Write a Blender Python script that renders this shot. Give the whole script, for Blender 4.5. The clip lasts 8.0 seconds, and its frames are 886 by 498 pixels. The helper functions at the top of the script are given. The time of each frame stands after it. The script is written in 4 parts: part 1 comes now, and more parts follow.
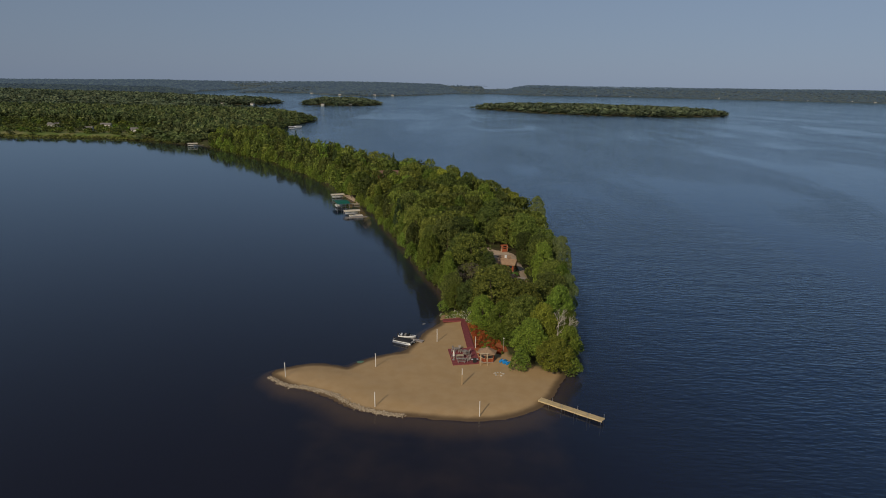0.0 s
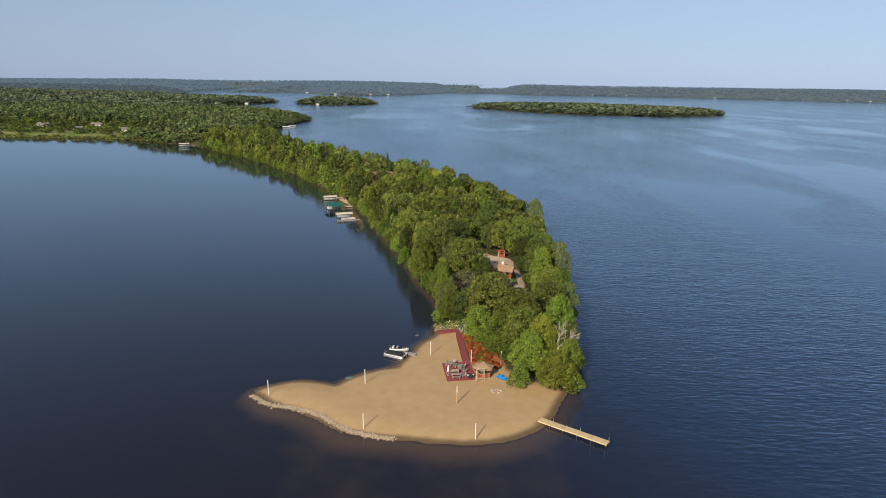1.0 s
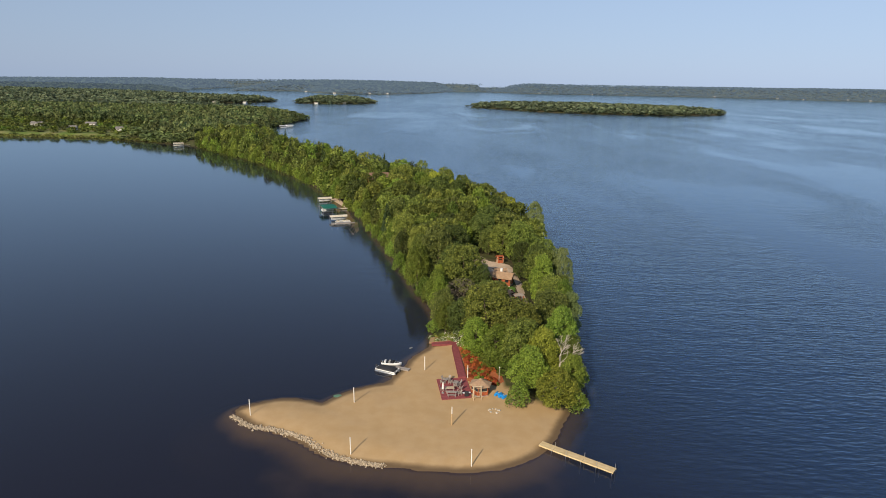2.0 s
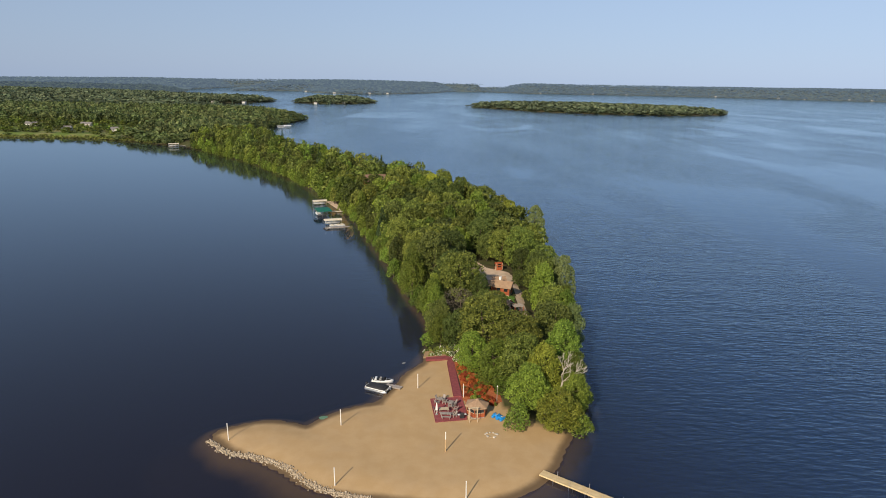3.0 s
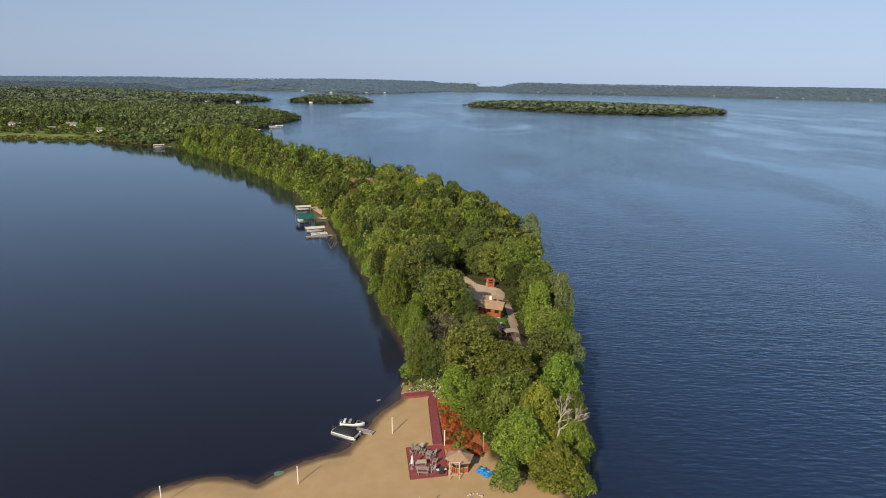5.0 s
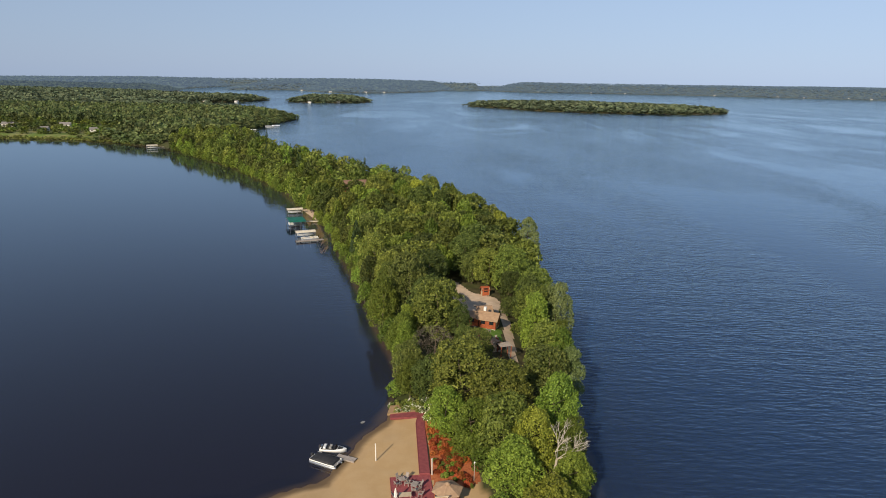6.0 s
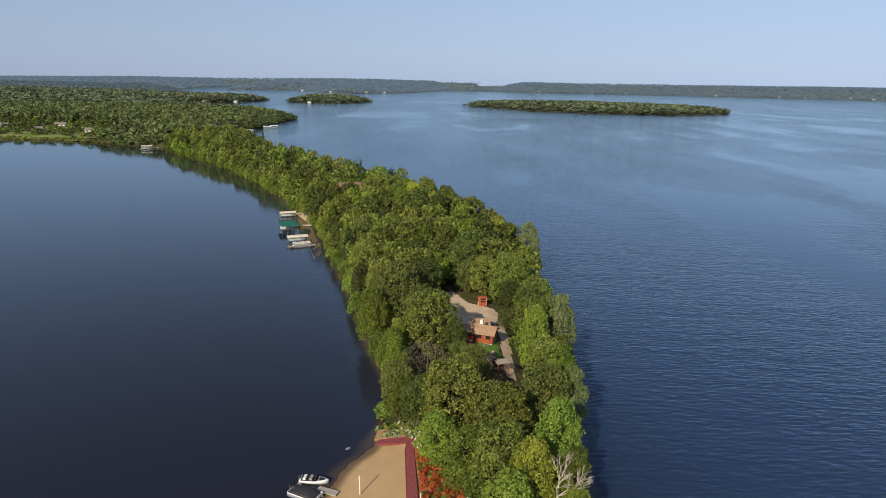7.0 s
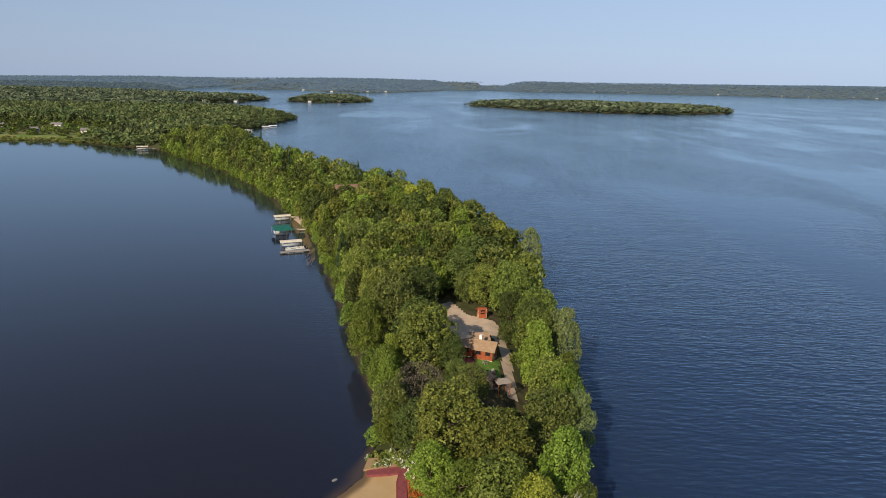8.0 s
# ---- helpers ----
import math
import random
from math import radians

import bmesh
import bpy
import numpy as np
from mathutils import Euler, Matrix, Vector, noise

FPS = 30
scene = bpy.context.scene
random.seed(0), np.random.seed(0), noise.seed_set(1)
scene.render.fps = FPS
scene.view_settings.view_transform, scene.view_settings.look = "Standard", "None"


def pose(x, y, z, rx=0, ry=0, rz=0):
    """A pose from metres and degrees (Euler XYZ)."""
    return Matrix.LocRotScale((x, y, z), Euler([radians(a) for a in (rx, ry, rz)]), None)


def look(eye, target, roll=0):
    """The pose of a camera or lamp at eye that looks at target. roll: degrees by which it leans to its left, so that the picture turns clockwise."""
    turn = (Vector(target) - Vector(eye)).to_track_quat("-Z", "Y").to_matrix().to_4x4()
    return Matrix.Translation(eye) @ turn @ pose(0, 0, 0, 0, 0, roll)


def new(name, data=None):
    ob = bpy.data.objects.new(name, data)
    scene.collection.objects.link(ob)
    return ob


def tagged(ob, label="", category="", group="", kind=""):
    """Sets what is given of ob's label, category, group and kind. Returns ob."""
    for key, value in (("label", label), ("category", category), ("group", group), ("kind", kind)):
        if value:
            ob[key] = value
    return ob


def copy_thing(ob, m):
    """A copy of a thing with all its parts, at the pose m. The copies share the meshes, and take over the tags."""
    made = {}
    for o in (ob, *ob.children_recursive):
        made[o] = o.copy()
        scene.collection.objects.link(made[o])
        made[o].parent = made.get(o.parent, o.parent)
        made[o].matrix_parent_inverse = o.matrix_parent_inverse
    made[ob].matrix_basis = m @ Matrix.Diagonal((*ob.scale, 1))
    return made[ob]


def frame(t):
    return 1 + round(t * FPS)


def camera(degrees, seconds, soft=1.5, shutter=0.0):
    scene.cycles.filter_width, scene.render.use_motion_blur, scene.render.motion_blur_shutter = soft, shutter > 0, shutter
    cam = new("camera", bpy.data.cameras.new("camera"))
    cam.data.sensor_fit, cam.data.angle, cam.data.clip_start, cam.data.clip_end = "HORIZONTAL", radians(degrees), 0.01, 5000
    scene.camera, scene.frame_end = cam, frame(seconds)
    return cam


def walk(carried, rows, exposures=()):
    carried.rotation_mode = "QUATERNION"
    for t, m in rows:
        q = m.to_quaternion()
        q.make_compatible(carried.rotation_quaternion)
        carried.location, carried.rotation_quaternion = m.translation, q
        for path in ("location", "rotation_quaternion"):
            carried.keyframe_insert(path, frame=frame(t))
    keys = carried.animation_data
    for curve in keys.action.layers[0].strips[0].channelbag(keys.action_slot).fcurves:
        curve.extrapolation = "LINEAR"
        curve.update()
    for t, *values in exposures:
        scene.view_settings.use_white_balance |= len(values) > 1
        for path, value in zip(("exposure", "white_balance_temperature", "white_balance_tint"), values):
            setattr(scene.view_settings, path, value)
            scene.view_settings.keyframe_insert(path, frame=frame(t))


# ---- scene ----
cam = camera(70.2, 8.0, 0.96)
PATH = [
    (0, (-4.78, -9.143, 59.151), (-4.691, -7.21, 58.646), 1.2),
    (0.5, (-4.403, -5.112, 59.112), (-4.307, -3.18, 58.606), 1.2),
    (1, (-3.904, -1.032, 59.09), (-3.803, 0.9, 58.583), 1.2),
    (1.5, (-3.266, 3.068, 59.049), (-3.163, 4.999, 58.54), 1.25),
    (3, (-0.915, 15.662, 58.878), (-0.814, 17.593, 58.368), 1.25),
    (3.5, (-0.025, 19.885, 58.853), (0.078, 21.816, 58.342), 1.25),
    (4, (0.984, 24.201, 58.825), (1.088, 26.132, 58.314), 1.25),
    (4.5, (2.104, 28.502, 58.751), (2.21, 30.432, 58.24), 1.25),
    (6, (5.7, 41.347, 58.359), (5.806, 43.277, 57.846), 1.2),
    (6.5, (6.757, 45.6, 58.249), (6.862, 47.531, 57.736), 1.2),
    (7, (7.652, 49.898, 58.163), (7.755, 51.828, 57.65), 1.2),
    (7.5, (8.369, 54.262, 58.125), (8.47, 56.192, 57.611), 1.2),
    (8, (9.048, 58.588, 58.09), (9.146, 60.518, 57.575), 1.15),
]
# the picture brightens from dark at the start
walk(cam, [(t, look(eye, target, roll)) for t, eye, target, roll in PATH],
     exposures=[(0, -1.0), (0.1, -0.7), (0.2, -0.3), (0.35, 0.0), (8, 0.0)])

# ---- world and sun ----
SUN_EL, SUN_AZ = 30.0, 209.0
world = bpy.data.worlds.new("sky")
scene.world = world
world.use_nodes = True
wn = world.node_tree
sky = wn.nodes.new("ShaderNodeTexSky")
sky.sky_type, sky.sun_disc = "NISHITA", False
sky.sun_elevation, sky.sun_rotation = radians(SUN_EL), radians(SUN_AZ)
sky.air_density, sky.dust_density, sky.ozone_density = 1.0, 0.6, 4.0
haze = wn.nodes.new("ShaderNodeMix")  # an even bluish summer haze over the whole sky
haze.data_type = "RGBA"
spot = wn.nodes.new("ShaderNodeTexCoord")
axes = wn.nodes.new("ShaderNodeSeparateXYZ")
wn.links.new(spot.outputs["Generated"], axes.inputs[0])
east = wn.nodes.new("ShaderNodeMapRange")  # the haze is brighter opposite the sun, to the east
east.inputs["From Min"].default_value, east.inputs["From Max"].default_value = -0.75, 0.75
east.inputs["To Min"].default_value, east.inputs["To Max"].default_value = 0.81, 1.19
wn.links.new(axes.outputs[0], east.inputs["Value"])
bright = wn.nodes.new("ShaderNodeVectorMath")
bright.operation = "SCALE"
bright.inputs[0].default_value = (4.5, 5.75, 8.1)
wn.links.new(east.outputs[0], bright.inputs["Scale"])
thin = wn.nodes.new("ShaderNodeMapRange")
thin.inputs["From Min"].default_value, thin.inputs["From Max"].default_value = 0.0, 0.75
thin.inputs["To Min"].default_value, thin.inputs["To Max"].default_value = 0.84, 0.15
wn.links.new(axes.outputs[2], thin.inputs["Value"])
wn.links.new(thin.outputs[0], haze.inputs[0])
wn.links.new(bright.outputs[0], haze.inputs[7])
wn.nodes["Background"].inputs[1].default_value = 0.092
wn.links.new(sky.outputs[0], haze.inputs[6])
wn.links.new(haze.outputs[2], wn.nodes["Background"].inputs[0])
sun = new("sun", bpy.data.lights.new("sun", "SUN"))
sun.data.energy, sun.data.angle, sun.data.color = 4.9, radians(0.6), (1.0, 0.86, 0.66)
ce = math.cos(radians(SUN_EL))
SUN_DIR = Vector((math.sin(radians(SUN_AZ)) * ce, math.cos(radians(SUN_AZ)) * ce, math.sin(radians(SUN_EL))))
sun.matrix_world = look(SUN_DIR * 300, (0, 0, 0))


# ---- materials ----
class Nodes:
    """A node material under construction."""

    def __init__(self, name):
        self.m = bpy.data.materials.new(name)
        self.m.use_nodes = True
        self.t = self.m.node_tree
        self.b = self.t.nodes["Principled BSDF"]
        self.out = self.t.nodes["Material Output"]

    def node(self, kind, **at):
        n = self.t.nodes.new("ShaderNode" + kind)
        for k, v in at.items():
            if k == "operation":
                n.operation = v
            elif k == "data_type":
                n.data_type = v
            elif k == "blend_type":
                n.blend_type = v
            elif k == "attribute_name":
                n.attribute_name = v
        return n

    def link(self, a, b):
        self.t.links.new(a, b)

    def put(self, sock, v):
        if hasattr(v, "is_output"):
            self.link(v, sock)
        else:
            sock.default_value = v

    def pos(self):
        return self.node("NewGeometry").outputs["Position"]

    def noise(self, scale, detail=3.0, where=None, rough=0.55):
        n = self.node("TexNoise")
        n.inputs["Scale"].default_value = scale
        n.inputs["Detail"].default_value = detail
        n.inputs["Roughness"].default_value = rough
        self.link(where if where is not None else self.node("TexCoord").outputs["Object"], n.inputs["Vector"])
        return n.outputs["Fac"]

    def math(self, op, a, b=0.0, c=0.0, clamp=False):
        n = self.node("Math", operation=op)
        n.use_clamp = clamp
        for s, v in zip(n.inputs, (a, b, c)):
            self.put(s, v)
        return n.outputs[0]

    def ramp(self, v, lo, hi):
        """0 where v is below lo, 1 above hi."""
        n = self.node("MapRange")
        n.interpolation_type = "SMOOTHSTEP"
        for k, x in (("Value", v), ("From Min", lo), ("From Max", hi)):
            self.put(n.inputs[k], x)
        return n.outputs[0]

    def mix(self, fac, a, b, blend="MIX"):
        n = self.node("Mix", data_type="RGBA", blend_type=blend)
        self.put(n.inputs[0], fac)
        self.put(n.inputs[6], a if hasattr(a, "is_output") else (*a, 1))
        self.put(n.inputs[7], b if hasattr(b, "is_output") else (*b, 1))
        return n.outputs[2]

    def bump(self, v, strength, dist=0.05):
        n = self.node("Bump")
        n.inputs["Strength"].default_value = strength
        n.inputs["Distance"].default_value = dist
        self.link(v, n.inputs["Height"])
        return n.outputs[0]

    def attr(self, name):
        return self.node("Attribute", attribute_name=name).outputs["Fac"]

    def done(self, color, rough=0.8, metal=0.0, normal=None, spec=0.4):
        self.put(self.b.inputs["Base Color"], color if hasattr(color, "is_output") else (*color, 1))
        self.put(self.b.inputs["Roughness"], rough)
        self.b.inputs["Metallic"].default_value = metal
        self.b.inputs["Specular IOR Level"].default_value = spec
        if normal is not None:
            self.link(normal, self.b.inputs["Normal"])
        return self.m


def simple(name, c1, c2, rough=0.75, scale=3.0, metal=0.0, bump=0.25, spec=0.4, piece=0.0):
    """Two tones mixed by coarse and fine noise, with a fine relief; piece varies from object to object."""
    n = Nodes(name)
    coarse, fine = n.noise(scale, 4), n.noise(scale * 9, 3)
    f = n.math("ADD", n.math("MULTIPLY", n.ramp(coarse, 0.35, 0.65), 0.65), n.math("MULTIPLY", fine, 0.35))
    col = n.mix(f, c1, c2)
    if piece:
        r = n.node("ObjectInfo").outputs["Random"]
        k = n.math("MULTIPLY_ADD", r, piece, 1 - piece / 2)
        v = n.node("HueSaturation")
        n.link(k, v.inputs["Value"])
        n.link(col, v.inputs["Color"])
        col = v.outputs[0]
    return n.done(col, n.math("MULTIPLY_ADD", fine, 0.2, rough - 0.1), metal, n.bump(fine, bump, 0.03), spec)


def leaf_material(name, dark, light, hue=0.02, glow=0.22):
    n = Nodes(name)
    rnd = n.node("ObjectInfo").outputs["Random"]
    tint = n.attr("tint")
    isl = n.node("NewGeometry").outputs["Random Per Island"]
    coarse = n.noise(0.55, 2, n.pos())
    f = n.math("MULTIPLY_ADD", n.math("POWER", isl, 1.5), 0.75, n.math("MULTIPLY", n.ramp(coarse, 0.3, 0.7), 0.35))
    col = n.mix(f, dark, light)
    hs = n.node("HueSaturation")
    both = n.math("FRACT", n.math("ADD", rnd, tint))
    n.link(n.math("MULTIPLY_ADD", both, hue * 2, 0.5 - hue), hs.inputs["Hue"])
    n.link(n.math("MULTIPLY_ADD", n.math("FRACT", n.math("MULTIPLY", both, 7.31)), 0.86, 0.60), hs.inputs["Value"])
    n.link(col, hs.inputs["Color"])
    n.done(hs.outputs[0], 0.62, 0.0, None, 0.25)
    tr = n.node("BsdfTranslucent")
    n.link(hs.outputs[0], tr.inputs["Color"])
    mx = n.node("MixShader")
    mx.inputs[0].default_value = glow
    n.link(n.b.outputs[0], mx.inputs[1])
    n.link(tr.outputs[0], mx.inputs[2])
    n.link(mx.outputs[0], n.out.inputs["Surface"])
    return n.m


def ground_material():
    n = Nodes("lake_shore_ground")
    p = n.pos()
    z = n.node("SeparateXYZ")
    n.link(p, z.inputs[0])
    z = z.outputs[2]
    big, mid, fine = n.noise(0.05, 4, p), n.noise(0.45, 4, p), n.noise(6.0, 3, p)
    sand = n.mix(n.ramp(mid, 0.3, 0.7), (0.485, 0.322, 0.156), (0.525, 0.360, 0.188))
    sand = n.mix(n.math("MULTIPLY", fine, 0.3), sand, (0.34, 0.225, 0.11))
    trodden = n.ramp(n.noise(0.16, 5, p), 0.52, 0.66)
    sand = n.mix(n.math("MULTIPLY", trodden, 0.16), sand, (0.40, 0.29, 0.18))
    wet = n.math("ADD", z, n.math("MULTIPLY", n.math("SUBTRACT", mid, 0.5), 0.06))
    sand = n.mix(n.ramp(wet, 0.22, 0.04), sand, (0.15, 0.10, 0.055))
    soil = n.mix(n.ramp(mid, 0.35, 0.65), (0.055, 0.048, 0.022), (0.10, 0.085, 0.04))
    soil = n.mix(n.math("MULTIPLY", n.ramp(big, 0.45, 0.6), 0.6), soil, (0.05, 0.075, 0.018))
    grass = n.mix(n.ramp(n.noise(0.04, 5, p), 0.4, 0.6), (0.12, 0.17, 0.035), (0.22, 0.21, 0.08))
    # far soil pales to blue-grey northwards: distance haze painted into its colour
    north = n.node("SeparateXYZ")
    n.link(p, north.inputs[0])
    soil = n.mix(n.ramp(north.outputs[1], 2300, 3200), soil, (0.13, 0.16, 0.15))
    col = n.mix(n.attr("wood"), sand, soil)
    col = n.mix(n.attr("meadow"), col, grass)
    bed = n.mix(n.ramp(n.math("ADD", z, n.math("MULTIPLY", n.math("SUBTRACT", n.noise(0.12, 5, p), 0.5), 1.3)), -0.1, -1.9), (0.235, 0.175, 0.095), (0.020, 0.017, 0.013))
    col = n.mix(n.ramp(z, 0.0, -0.12), col, bed)
    return n.done(col, 0.9, 0.0, n.bump(n.math("ADD", fine, n.math("MULTIPLY", mid, 2.0)), 0.22, 0.06), 0.2)


def water_material():
    n = Nodes("lake_water")
    p = n.pos()
    xy = n.node("SeparateXYZ")
    n.link(p, xy.inputs[0])
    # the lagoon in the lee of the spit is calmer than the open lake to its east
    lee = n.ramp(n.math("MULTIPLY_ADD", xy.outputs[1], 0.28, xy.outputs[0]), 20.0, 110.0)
    warp = n.node("Mapping")
    warp.inputs["Rotation"].default_value = (0, 0, radians(24))
    warp.inputs["Scale"].default_value = (0.35, 1.0, 1.0)
    n.link(p, warp.inputs["Vector"])
    w = warp.outputs[0]
    ripple = n.math("ADD", n.noise(1.05, 2, w, 0.5), n.math("MULTIPLY", n.noise(0.3, 2, w), 0.75))
    ripple = n.math("ADD", ripple, n.math("MULTIPLY", n.noise(0.085, 3, w, 0.6), 1.2))
    slick_map = n.node("Mapping")
    slick_map.inputs["Rotation"].default_value = (0, 0, radians(-32))
    slick_map.inputs["Scale"].default_value = (1.0, 0.34, 1.0)
    n.link(p, slick_map.inputs["Vector"])
    streak = n.node("TexNoise")
    for key, value in (("Scale", 0.0085), ("Detail", 6.0), ("Roughness", 0.60), ("Distortion", 1.1)):
        streak.inputs[key].default_value = value
    n.link(slick_map.outputs[0], streak.inputs["Vector"])
    slick = n.ramp(streak.outputs["Fac"], 0.49, 0.63)
    gust = n.ramp(n.noise(0.013, 4, slick_map.outputs[0]), 0.35, 0.7)
    amp = n.math("MULTIPLY", n.math("MULTIPLY_ADD", lee, 0.84, 0.035), n.math("MULTIPLY_ADD", gust, 0.42, 0.5))
    amp = n.math("MULTIPLY", amp, n.math("MULTIPLY_ADD", slick, -0.72, 1.0))
    bump = n.node("Bump")
    bump.inputs["Distance"].default_value = 0.36
    n.link(n.math("MULTIPLY", amp, 1.0, clamp=True), bump.inputs["Strength"])
    n.link(ripple, bump.inputs["Height"])
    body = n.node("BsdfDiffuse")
    # open lake's body is a brighter blue, with reflected sky partly in its colour
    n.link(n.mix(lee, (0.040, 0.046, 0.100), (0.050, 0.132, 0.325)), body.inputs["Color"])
    clear = n.node("BsdfTransparent")
    clear.inputs["Color"].default_value = (0.62, 0.56, 0.43, 1)
    under = n.node("MixShader")
    n.link(n.math("MULTIPLY_ADD", lee, 0.05, 0.22), under.inputs[0])
    n.link(clear.outputs[0], under.inputs[1])
    n.link(body.outputs[0], under.inputs[2])
    gloss = n.node("BsdfGlossy")
    n.link(n.math("MULTIPLY_ADD", lee, 0.01, 0.07), gloss.inputs["Roughness"])
    gloss.inputs["Color"].default_value = (0.79, 0.92, 1.0, 1)
    n.link(bump.outputs[0], gloss.inputs["Normal"])
    fr = n.node("LayerWeight")
    fr.inputs["Blend"].default_value = 0.5
    n.link(bump.outputs[0], fr.inputs["Normal"])
    mx = n.node("MixShader")
    n.link(n.math("MULTIPLY_ADD", n.math("POWER", fr.outputs["Facing"], 5.0), 0.98, 0.02), mx.inputs[0])
    n.link(under.outputs[0], mx.inputs[1])
    n.link(gloss.outputs[0], mx.inputs[2])
    n.link(mx.outputs[0], n.out.inputs["Surface"])
    n.t.nodes.remove(n.b)
    return n.m


def far_woods_material(name, haze_glow):
    """Woods kilometres off, a backdrop with its summer haze painted in as bluish emission."""
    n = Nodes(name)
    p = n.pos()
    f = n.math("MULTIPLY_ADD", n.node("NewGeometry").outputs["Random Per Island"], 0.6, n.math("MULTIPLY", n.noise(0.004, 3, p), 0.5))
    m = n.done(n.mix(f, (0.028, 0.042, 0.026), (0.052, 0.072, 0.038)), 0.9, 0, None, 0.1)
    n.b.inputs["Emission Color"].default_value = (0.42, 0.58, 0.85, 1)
    n.b.inputs["Emission Strength"].default_value = haze_glow
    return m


GROUND, WATER = ground_material(), water_material()
# the number is the strength of the glow that imitates haze
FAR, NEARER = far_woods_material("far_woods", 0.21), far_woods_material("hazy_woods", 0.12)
MAINLAND_LEAVES = leaf_material("mainland_leaves", (0.062, 0.092, 0.032), (0.200, 0.232, 0.080))
# leaves over a kilometre off, paled and blued so the colour holds the haze
HAZED_LEAVES = leaf_material("middle_hazed_leaves", (0.070, 0.098, 0.056), (0.178, 0.208, 0.108))
OAK = leaf_material("oak_leaves", (0.060, 0.087, 0.016), (0.248, 0.285, 0.054), 0.018)
DARK = leaf_material("dark_leaves", (0.038, 0.060, 0.014), (0.160, 0.186, 0.042))
MAPLE = leaf_material("maple_leaves", (0.078, 0.122, 0.016), (0.228, 0.295, 0.044), 0.016)
LIME = leaf_material("yellow_green_leaves", (0.125, 0.165, 0.020), (0.345, 0.385, 0.055), 0.014)
PALE = leaf_material("pale_leaves", (0.110, 0.150, 0.045), (0.250, 0.300, 0.110), 0.012)
PINE = leaf_material("pine_needles", (0.020, 0.040, 0.012), (0.065, 0.095, 0.028), 0.01, 0.08)
TWIG = leaf_material("bare_twigs", (0.180, 0.150, 0.110), (0.310, 0.260, 0.195), 0.005, 0.0)
REED = leaf_material("reeds", (0.120, 0.150, 0.025), (0.300, 0.300, 0.080), 0.01)
RUST = leaf_material("rust_perennials", (0.280, 0.062, 0.020), (0.440, 0.140, 0.038), 0.015)
BLOOM = leaf_material("white_blossom", (0.500, 0.500, 0.380), (0.800, 0.780, 0.640), 0.005)
BARK = simple("bark", (0.09, 0.065, 0.045), (0.17, 0.13, 0.09), 0.9, 2.0, bump=0.8)
DEADWOOD = simple("bleached_wood", (0.38, 0.335, 0.265), (0.56, 0.50, 0.41), 0.85, 2.0, bump=0.6)
STONE = simple("shore_stone", (0.34, 0.30, 0.24), (0.58, 0.53, 0.44), 0.9, 1.5, piece=0.4)
PLANK = simple("new_pine_planks", (0.60, 0.44, 0.22), (0.72, 0.56, 0.31), 0.7, 1.2, piece=0.15)
POST = simple("white_post_paint", (0.70, 0.67, 0.60), (0.82, 0.79, 0.72), 0.6, 2.0)
POSTLOW = simple("raw_post_wood", (0.46, 0.31, 0.155), (0.53, 0.365, 0.19), 0.85, 2.0)
PAVER = simple("maroon_paver", (0.20, 0.045, 0.050), (0.29, 0.075, 0.075), 0.85, 1.6, piece=0.3)
MULCH = simple("red_bark_mulch", (0.33, 0.085, 0.030), (0.48, 0.16, 0.06), 0.95, 2.5, bump=0.8)
SHINGLE = simple("tan_shingles", (0.31, 0.195, 0.118), (0.41, 0.275, 0.168), 0.9, 1.8, bump=0.5, piece=0.12)
REDWOOD = simple("red_stained_cedar", (0.26, 0.060, 0.024), (0.40, 0.105, 0.038), 0.75, 2.0, piece=0.2)
CREAM = simple("cream_trim_paint", (0.47, 0.37, 0.24), (0.58, 0.47, 0.32), 0.65, 2.0)
SCREEN = simple("dark_screen_mesh", (0.020, 0.020, 0.022), (0.045, 0.045, 0.045), 0.6, 5.0)
GREYWOOD = simple("weathered_grey_wood", (0.27, 0.23, 0.20), (0.40, 0.35, 0.31), 0.85, 2.0, piece=0.25)
WHITE = simple("white_gelcoat", (0.72, 0.72, 0.70), (0.82, 0.82, 0.80), 0.3, 1.0, spec=0.5, bump=0.03)
ALU = simple("brushed_aluminium", (0.62, 0.62, 0.62), (0.75, 0.75, 0.74), 0.35, 2.0, 0.9, bump=0.05)
BLACK = simple("black_canvas", (0.018, 0.018, 0.020), (0.040, 0.040, 0.044), 0.8, 2.0)
GREYDECK = simple("grey_boat_carpet", (0.20, 0.20, 0.19), (0.30, 0.29, 0.28), 0.9, 3.0)
BLUE = simple("blue_plastic_hull", (0.015, 0.23, 0.62), (0.025, 0.32, 0.75), 0.4, 1.0, bump=0.05)
GREEN = simple("green_lift_canopy", (0.006, 0.105, 0.070), (0.012, 0.150, 0.100), 0.6, 0.7, bump=0.1)
TANCANVAS = simple("tan_lift_canopy", (0.52, 0.46, 0.36), (0.64, 0.58, 0.47), 0.8, 0.8)
GRAVEL = simple("pale_gravel", (0.47, 0.355, 0.25), (0.60, 0.46, 0.33), 0.95, 0.6, bump=0.6)
LAWN = simple("mown_lawn", (0.07, 0.15, 0.015), (0.12, 0.22, 0.030), 0.95, 0.8, bump=0.7)
STRAW = simple("straw_mulch", (0.30, 0.20, 0.10), (0.42, 0.27, 0.14), 0.95, 1.5, bump=0.8)
GLASS = simple("dark_window_glass", (0.012, 0.014, 0.016), (0.022, 0.026, 0.030), 0.08, 0.5, bump=0.0, spec=0.6)
